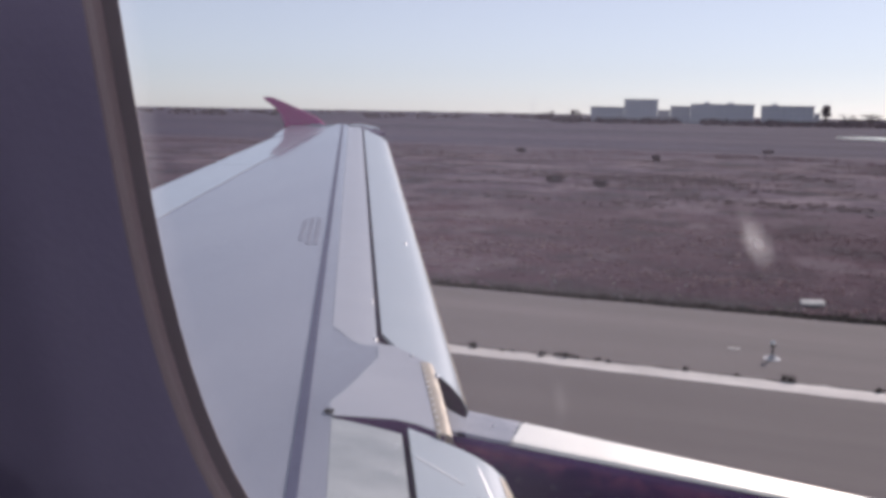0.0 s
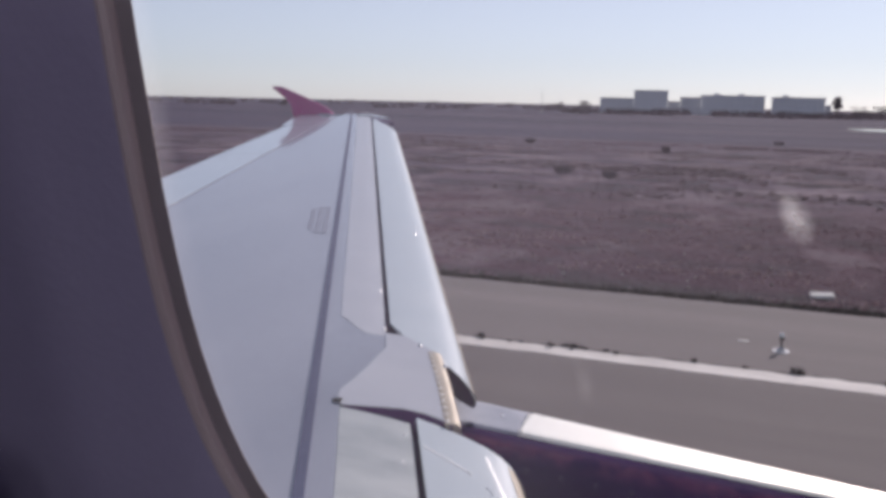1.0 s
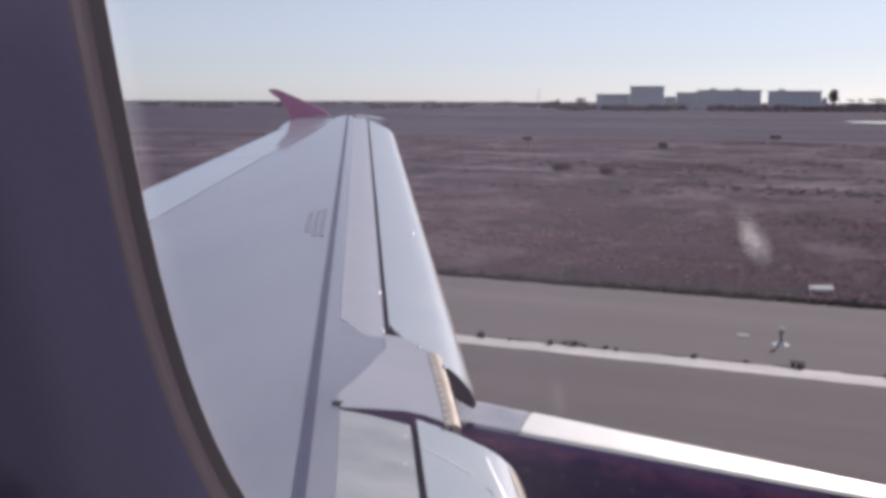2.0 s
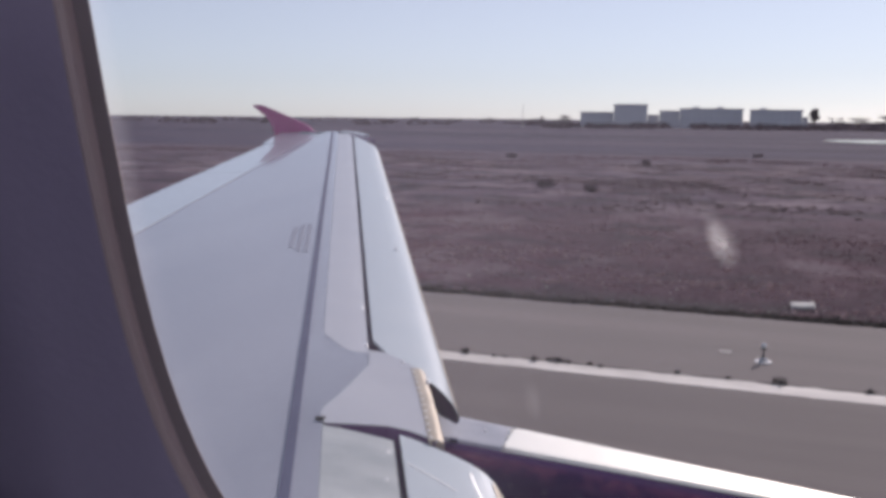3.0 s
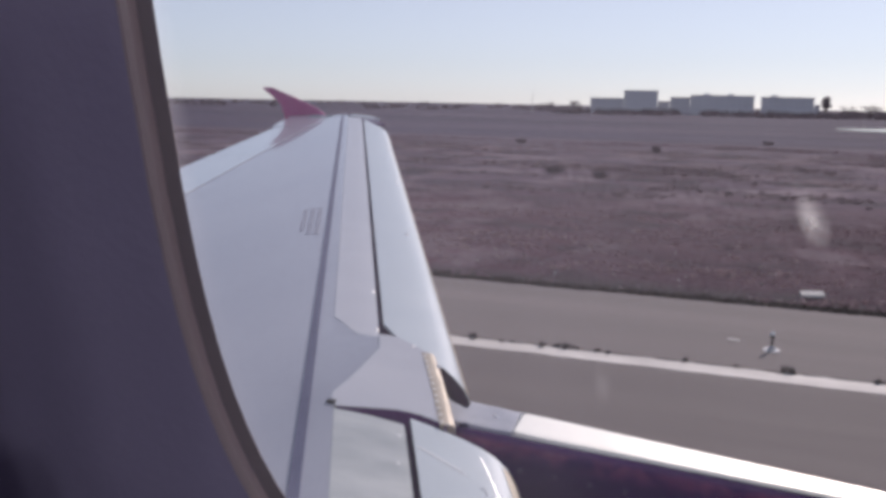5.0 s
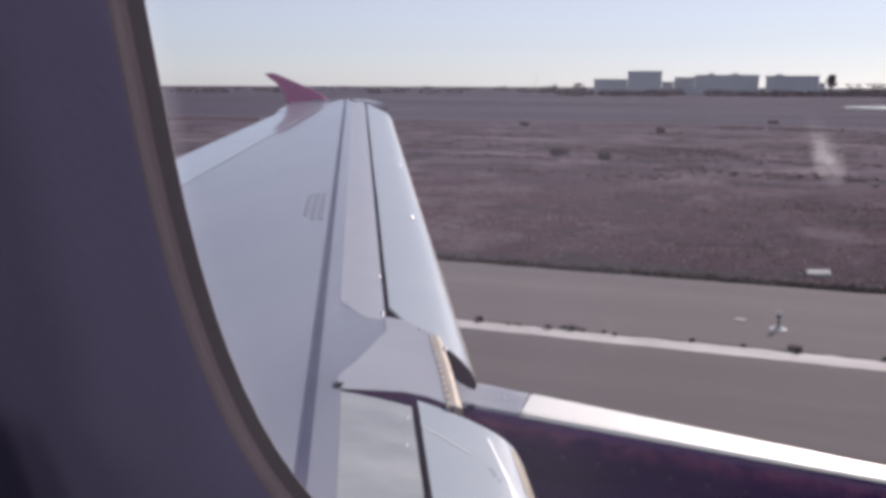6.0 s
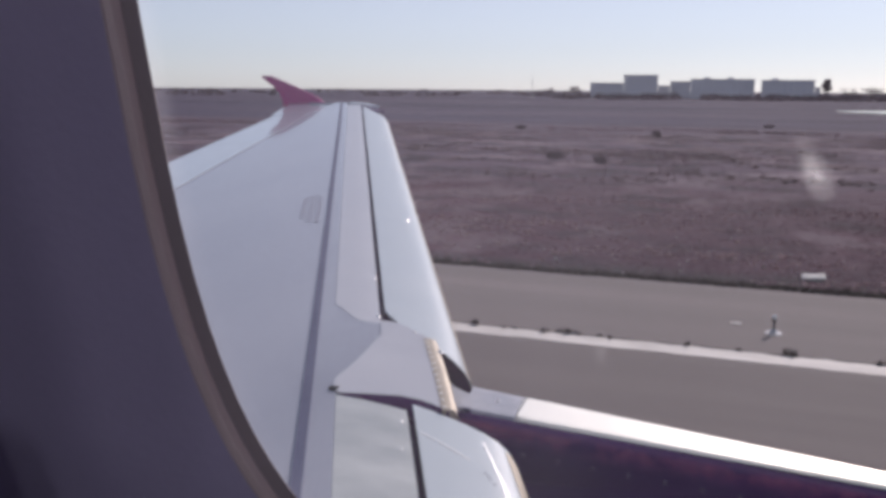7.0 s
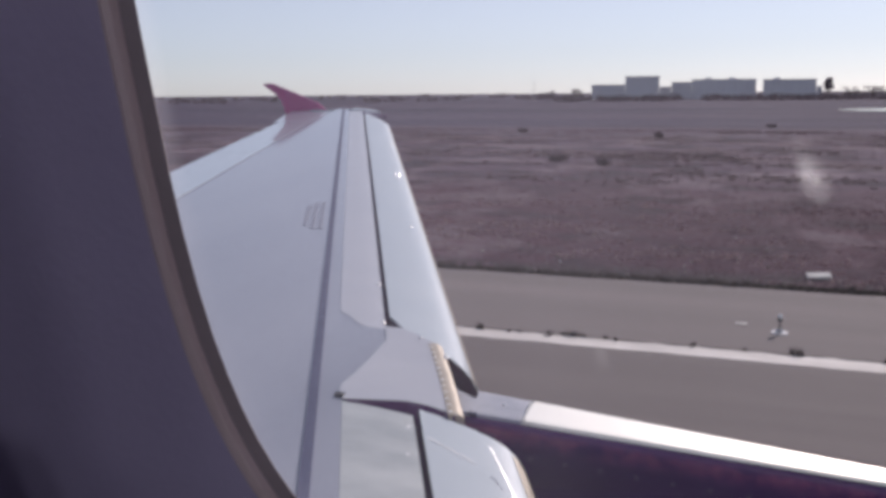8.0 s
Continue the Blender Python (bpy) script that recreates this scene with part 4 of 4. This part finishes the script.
DARKWEED = island_material("dark_weeds", [(0.026, 0.022, 0.019), (0.052, 0.043, 0.036), (0.085, 0.068, 0.058)])
STONES = island_material("stones", [(0.22, 0.18, 0.16), (0.42, 0.38, 0.34), (0.62, 0.58, 0.54)])
SCRUBS = island_material("scrub_twigs", [(0.125, 0.095, 0.112), (0.165, 0.130, 0.142), (0.22, 0.175, 0.18)], 0.5)
LEAVES = island_material("shrub_leaves", [(0.110, 0.086, 0.098), (0.160, 0.128, 0.143), (0.22, 0.18, 0.20)], 0.35)


def blades(spots, rng, count, height, width, lean):
    """Tufts of bent pointed blades at the spots (x, y, z, size); returns vertices and faces."""
    verts, faces = [], []
    for x, y, z, s in spots:
        for _ in range(count):
            a, k = rng.uniform(0, 2 * math.pi), rng.uniform(0.6, 1.3) * s
            dx, dy = math.cos(a), math.sin(a)
            ox, oy = x + rng.gauss(0, 0.05) * s, y + rng.gauss(0, 0.05) * s
            h, w, q = height * k, width * k, lean * k * rng.uniform(0.3, 1.2)
            i = len(verts)
            verts += [(ox - dy * w, oy + dx * w, z), (ox + dy * w, oy - dx * w, z), (ox + dx * q * 0.4 + dy * w * 0.7, oy + dy * q * 0.4 - dx * w * 0.7, z + h * 0.6),
                      (ox + dx * q * 0.4 - dy * w * 0.7, oy + dy * q * 0.4 + dx * w * 0.7, z + h * 0.6), (ox + dx * q, oy + dy * q, z + h)]
            faces += [(i, i + 1, i + 2, i + 3), (i + 3, i + 2, i + 4)]
    return verts, faces


def scatter(rng, n, y0, y1, power, spread):
    """Spots on the field, denser near the runway and in patches."""
    made = []
    while len(made) < n:
        y = y0 + (y1 - y0) * rng.random() ** power
        x = rng.uniform(-1.35 * y - spread, 0.6 * y + spread)
        p = noise.noise((x * 0.06, y * 0.11, 8.0)) + 0.5 * noise.noise((x * 0.4, y * 0.5, 2.0))
        if p + rng.uniform(-0.45, 0.45) > 0.0:
            made.append((x, y, ground_height(x, y) - 0.02, rng.uniform(0.6, 1.5) * (1 + y / 120)))
    return made


def build_grass():
    rng = random.Random(11)
    v, f = blades(scatter(rng, 62000, EDGE + 0.4, 112, 1.2, 3), rng, 3, 0.028, 0.022, 0.10)
    near = [(rng.uniform(-1.2 * y - 2, 0.5 * y + 2), y) for y in (EDGE + 0.35 + 16 * rng.random() ** 1.6 for _ in range(9000))]
    v2, f2 = blades([(x, y, ground_height(x, y) - 0.02, rng.uniform(0.5, 1.7)) for x, y in near if noise.noise((x * 0.35, y * 0.5, 31.0)) > rng.uniform(-0.5, 0.4)], rng, 3, 0.032, 0.014, 0.08)
    f += [tuple(i + len(v) for i in face) for face in f2]
    v += v2
    tagged(new("dry_grass", mesh_from("dry_grass", v, f, STRAWS)), "short dry reddish grass and straw tufts on the field", "grass", kind="stuff")
    # paler tufts of straw in loose drifts close to the pavement
    spots = []
    while len(spots) < 7500:
        y = EDGE + 0.7 + 15 * rng.random() ** 1.5
        x = rng.uniform(-1.2 * y - 2, 0.5 * y + 2)
        if noise.noise((x * 0.16, y * 0.45, 51.0)) + 0.6 * noise.noise((x * 0.9, y * 1.3, 17.0)) > rng.uniform(0.0, 0.45):
            spots.append((x, y, ground_height(x, y) - 0.01, rng.uniform(0.5, 1.6)))
    v, f = blades(spots, rng, 4, 0.05, 0.024, 0.08)
    tagged(new("straw_tufts", mesh_from("straw_tufts", v, f, PALE_STRAW)), "pale pinkish straw tufts scattered by the pavement", "grass", kind="stuff")
    spots = []
    for _ in range(10000):
        x = rng.uniform(-45, 28)
        y = EDGE + 0.10 + abs(rng.gauss(0, 0.24)) + ragged(x, 0.10, EDGE + 9)
        spots.append((x, y, -0.06, rng.uniform(0.5, 1.3)))
    v, f = blades(spots, rng, 6, 0.085, 0.018, 0.11)
    tagged(new("grass_fringe", mesh_from("grass_fringe", v, f, DARKWEED)), "dark low weeds along the broken asphalt edge", "grass", kind="stuff")
    # darker low scrub further off, in drawn-out patches
    spots = []
    for _ in range(140):
        cy = 46 + 60 * rng.random() ** 0.8
        cx = rng.uniform(-1.3 * cy, 0.55 * cy)
        wide, deep = rng.uniform(1.0, 7.0), rng.uniform(0.6, 2.6)
        for _ in range(int(11 * wide * deep)):
            x, y = cx + rng.gauss(0, 0.5) * wide, cy + rng.gauss(0, 0.5) * deep
            spots.append((x, y, ground_height(x, y) - 0.02, rng.uniform(0.4, 1.3)))
    v, f = blades(spots, rng, 7, 0.07, 0.085, 0.38)
    tagged(new("low_scrub", mesh_from("low_scrub", v, f, SCRUBS)), "low dark scrub in patches over the steppe", "scrub", kind="stuff")
    # pale stones near the pavement
    verts, faces = [], []
    for _ in range(300):
        y = EDGE + 0.5 + 7 * rng.random() ** 2.4
        x, r = rng.uniform(-1.2 * y, 0.5 * y + 2), rng.uniform(0.015, 0.055)
        z, i = ground_height(x, y) + r * 0.3, len(verts)
        w = [rng.uniform(0.6, 1.3) for _ in range(6)]
        verts += [(x + r * w[0], y, z), (x, y + r * w[1], z), (x - r * w[2], y, z), (x, y - r * w[3], z), (x, y, z + r * w[4] * 0.8), (x, y, z - r)]
        faces += [(i, i + 1, i + 4), (i + 1, i + 2, i + 4), (i + 2, i + 3, i + 4), (i + 3, i, i + 4), (i + 1, i, i + 5), (i + 2, i + 1, i + 5), (i + 3, i + 2, i + 5), (i, i + 3, i + 5)]
    tagged(new("loose_stones", mesh_from("loose_stones", verts, faces, STONES)), "pale loose stones and litter in dry grass", "stones", kind="stuff")


build_grass()


def build_weeds():
    """Weeds that grow in the joint between runway and shoulder."""
    rng = random.Random(5)
    kinds = []
    for k in range(3):
        v, f = blades([(rng.gauss(0, 0.03), rng.gauss(0, 0.02), 0.0, 1.0) for _ in range(5 + 2 * k)], rng, 8, 0.10, 0.011, 0.09)
        kinds.append(mesh_from("weed_tuft", v, f, DARKWEED))
    x = -16.0
    while x < 6.0:
        x += rng.choice((0.2, 0.25, 0.4, 0.6, 0.9, 1.4))
        ob = new("weed_tuft", rng.choice(kinds))
        s = rng.choice((0.35, 0.4, 0.5, 0.6, 0.8, 0.95))
        ob.location, ob.rotation_euler, ob.scale = (x, 15.94 + rng.gauss(0, 0.035), -0.005), (0, 0, rng.uniform(0, 6)), (1.25 * s, 0.8 * s, 1.25 * s)
        tagged(ob, "small dark weed growing in the asphalt joint", "weed", "weeds along the runway joint")


build_weeds()


# ---------------------------------------------------------------- the distance
def leaf_cloud(rng, centres, n, leaf):
    """Small leaf pieces spread through several lumps (x, y, z, rx, ry, rz)."""
    verts, faces = [], []
    for cx, cy, cz, rx, ry, rz in centres:
        for _ in range(n):
            while True:
                p = Vector((rng.uniform(-1, 1), rng.uniform(-1, 1), rng.uniform(-1, 1)))
                if 0.25 < p.length < 1.0:
                    break
            c = Vector((cx + p.x * rx, cy + p.y * ry, cz + p.z * rz))
            u = Vector((rng.gauss(0, 1), rng.gauss(0, 1), rng.gauss(0, 1))).normalized()
            w = u.orthogonal().normalized()
            s = leaf * rng.uniform(0.6, 1.4)
            i = len(verts)
            verts += [c - u * s, c + w * s * 0.6, c + u * s, c - w * s * 0.6]
            faces.append((i, i + 1, i + 2, i + 3))
    return verts, faces


def limb(bm, a, b, ra, rb):
    a, b = Vector(a), Vector(b)
    way = b - a
    bmesh.ops.create_cone(bm, cap_ends=True, segments=7, radius1=ra, radius2=rb, depth=way.length, matrix=Matrix.Translation((a + b) / 2) @ way.to_track_quat("Z", "Y").to_matrix().to_4x4())


def build_bush(x, y, size, seed, label, group):
    rng = random.Random(seed)
    z = ground_height(x, y)
    bush = thing("bush", (x, y, z), label, "bush", group)
    bm = bmesh.new()
    for _ in range(5):
        limb(bm, (x, y, z - 0.1), (x + rng.uniform(-0.5, 0.5) * size, y + rng.uniform(-0.5, 0.5) * size, z + 0.55 * size), 0.03 * size, 0.012 * size)
    part("stems", bm, BARK, bush)
    lumps = [(rng.uniform(-0.6, 0.6) * size, rng.uniform(-0.4, 0.4) * size, rng.uniform(0.2, 0.5) * size, 0.5 * size, 0.45 * size, 0.32 * size) for _ in range(6)]
    v, f = leaf_cloud(rng, [(x + a, y + b, z + c, d, e, g) for a, b, c, d, e, g in lumps], 110, 0.085 * size)
    crown = new("foliage", mesh_from("foliage", [(p[0] - x, p[1] - y, p[2] - z) for p in v], f, LEAVES))
    crown.parent = bush


def build_tree(x, y, height, wide, seed, label, bare=0.25):
    rng = random.Random(seed)
    z = ground_height(x, y)
    tree = thing("tree", (x, y, z), label, "tree", "trees on the skyline")
    bm = bmesh.new()
    limb(bm, (x, y, z - 0.2), (x, y, z + height * 0.55), 0.05 * height, 0.025 * height)
    lumps = []
    for k in range(12):
        a, r, h = 2.4 * k, wide * rng.uniform(0.10, 0.38), height * rng.uniform(bare + 0.10, 0.90)
        tip = (x + math.cos(a) * r, y + math.sin(a) * r, z + h)
        limb(bm, (x, y, z + height * rng.uniform(bare * 0.7, 0.5)), tip, 0.018 * height, 0.006 * height)
        lumps.append((*tip, wide * rng.uniform(0.15, 0.24), wide * 0.2, height * rng.uniform(0.08, 0.13)))
    part("trunk", bm, BARK, tree)
    v, f = leaf_cloud(rng, lumps, 60, 0.045 * height)
    crown = new("crown", mesh_from("crown", [(p[0] - x, p[1] - y, p[2] - z) for p in v], f, LEAVES))
    crown.parent = tree


def polar(azimuth, distance):
    return distance * math.sin(radians(azimuth)), distance * math.cos(radians(azimuth))


for i, (az, d, size) in enumerate(((-12.5, 60, 0.7), (-9.6, 57, 0.55), (-6.0, 92, 0.8), (-14.8, 105, 0.8), (0.5, 120, 0.7), (-34, 62, 0.7))):
    build_bush(*polar(az, d), size, 40 + i, "dark rounded bush standing alone on the dry steppe", "bushes on the steppe")
for i, (az, d, h, w) in enumerate(((-21.1, 900, 5.2, 16), (-13.6, 820, 5.4, 12), (3.6, 560, 12.5, 6.5), (4.9, 620, 7.6, 13), (6.0, 640, 7.4, 15), (7.4, 600, 8.4, 14), (9.0, 640, 7.6, 16), (-11.4, 620, 7.4, 12), (-26.5, 950, 5.0, 14), (-16.2, 1000, 5.2, 14), (7.9, 575, 9.6, 2.2), (8.5, 580, 10.2, 2.0), (-13.0, 560, 6.2, 9))):
    build_tree(*polar(az, d), h, w, 70 + i, "dark leafy tree on the far skyline" if h < 12 else "slender tall tree on the far skyline beside flat buildings", 0.1 if h < 12 else 0.35)


def build_far_scrub():
    """The uneven line of scrub along the horizon."""
    rng = random.Random(23)
    lumps = []
    for i in range(150):
        az, d = rng.uniform(-62, 30), rng.uniform(480, 1300)
        x, y = polar(az, d)
        r = rng.uniform(3, 11)
        lumps.append((x, y, 1.2, r, r * 0.8, rng.uniform(1.2, 2.4)))
    for i in range(70):   # rank growth at the foot of the buildings
        x, y = polar(rng.uniform(-13, 9), rng.uniform(455, 535))
        r = rng.uniform(3, 8)
        lumps.append((x, y, 0.6, r, r * 0.7, rng.uniform(1.0, 2.6)))
    v, f = leaf_cloud(rng, lumps, 46, 1.1)
    tagged(new("far_scrub", mesh_from("far_scrub", v, f, LEAVES)), "far dark belt of scrub along the horizon", "scrub", kind="stuff")


build_far_scrub()


def build_building(az0, az1, distance, height, depth, storeys, bays, label, box_on_roof=0):
    """A flat-roofed block seen across the field: walls with openings, a roof slab and windows."""
    (xa, ya), (xb, yb) = polar(az0, distance), polar(az1, distance)
    x, y, width = (xa + xb) / 2, (ya + yb) / 2, math.hypot(xb - xa, yb - ya)
    house = thing("flat_building", (x, y, -0.1), label, "building", "buildings across the field")

    def add(name, bm, mat, parent=house, lab=""):
        ob = part(name, bm, mat, None, lab)
        ob.parent = parent
        return ob

    # front wall in piers and bands round the openings
    bm = bmesh.new()
    half, bay, floor_h = width / 2, width / bays, height / storeys
    front = -depth / 2
    for s in range(storeys + 1):
        box(bm, -half, half, front, front + 0.35, max(0, s * floor_h - 0.55), min(height, s * floor_h + 0.95))
    for b in range(bays + 1):
        c = -half + b * bay
        box(bm, max(-half, c - 0.28 * bay), min(half, c + 0.28 * bay), front + 0.002, front + 0.348, 0, height - 0.01)
    box(bm, -half, -half + 0.35, front + 0.36, depth / 2, 0, height)
    box(bm, half - 0.35, half, front + 0.36, depth / 2, 0, height)
    box(bm, -half + 0.36, half - 0.36, depth / 2 - 0.35, depth / 2, 0, height)
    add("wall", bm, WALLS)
    bm = bmesh.new()
    box(bm, -half - 0.5, half + 0.5, front - 0.5, depth / 2 + 0.5, height + 0.003, height + 0.5, 0.08)
    roof = add("roof", bm, ROOFS, lab="flat dark roof slab")
    for k in range(box_on_roof):
        bm = bmesh.new()
        c = -half * 0.5 + k * width * 0.38
        box(bm, c - 1.8, c + 1.8, -1.5, 1.5, height + 0.503, height + 1.6, 0.05)
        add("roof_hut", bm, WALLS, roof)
    first = None
    for s in range(storeys):
        for b in range(bays):
            loc = (-half + (b + 0.5) * bay, front + 0.18, s * floor_h + 0.95 + (floor_h - 1.5) / 2)
            if first is None:
                bm = bmesh.new()
                box(bm, -0.23 * bay, 0.23 * bay, -0.03, 0.03, -(floor_h - 1.5) / 2, (floor_h - 1.5) / 2)
                first = ob = add("window", bm, PANE, lab="window paled by painted haze")
            else:
                ob = new("window", first.data)
                ob.parent = house
                tagged(ob, "window paled by painted haze")
            ob.location = loc
    house.rotation_euler = (0, 0, -radians((az0 + az1) / 2))


build_building(-10.4, -8.35, 552, 8.6, 14, 2, 6, "low grey flat-roofed block beside a taller one")
build_building(-8.3, -6.25, 545, 13.2, 16, 4, 6, "tall grey flat-roofed block, highest of the row")
build_building(-6.2, -5.5, 556, 7.2, 10, 1, 3, "low single-storey link between grey blocks")
build_building(-5.45, -4.25, 562, 9.8, 14, 2, 4, "lower end of a long grey block")
build_building(-4.2, -0.5, 560, 11.2, 16, 3, 11, "long grey three-storey block with a flat roof", 2)
build_building(-0.05, 2.9, 550, 10.6, 15, 3, 8, "grey three-storey block with an overhanging flat roof", 1)
build_building(2.95, 3.25, 552, 6.6, 10, 1, 1, "small single-storey annex beside a grey block")


def build_mast(azimuth, distance, height):
    """A slender lattice mast with a few cross bars and a foot."""
    x, y = polar(azimuth, distance)
    z = ground_height(x, y)
    mast = thing("radio_mast", (x, y, z), "slender grey mast standing in scrub on the skyline", "mast")
    bm = bmesh.new()
    cylinder(bm, x, y, z - 0.2, z + height, 0.20, 0.07, 8)
    part("pole", bm, METAL, mast)
    for k in range(3):
        bm = bmesh.new()
        h = z + height * (0.62 + 0.15 * k)
        box(bm, x - 0.9 + 0.2 * k, x + 0.9 - 0.2 * k, y - 0.05, y + 0.05, h - 0.05, h + 0.05, 0.01)
        part("cross_bar", bm, METAL, mast)
    bm = bmesh.new()
    box(bm, x - 0.5, x + 0.5, y - 0.5, y + 0.5, z - 0.2, z + 0.3, 0.04)
    part("foot", bm, CONCRETE, mast)


build_mast(-14.1, 550, 13.5)


def build_pond():
    bm = bmesh.new()
    ring = []
    for i in range(64):
        a = 2 * math.pi * i / 64
        r = 1 + 0.10 * noise.noise((math.cos(a) * 2, math.sin(a) * 2, 4.0))
        u, v = 120 * r * math.cos(a), 42 * r * math.sin(a)
        ring.append((134 + u * 0.98 + v * 0.15, 205 - u * 0.15 + v, 0.11))
    bm.faces.new([bm.verts.new(p) for p in ring])
    tagged(part("pond", bm, WATER), "shallow pond mirroring the pale sky in dry grassland", "water", kind="structure")


build_pond()
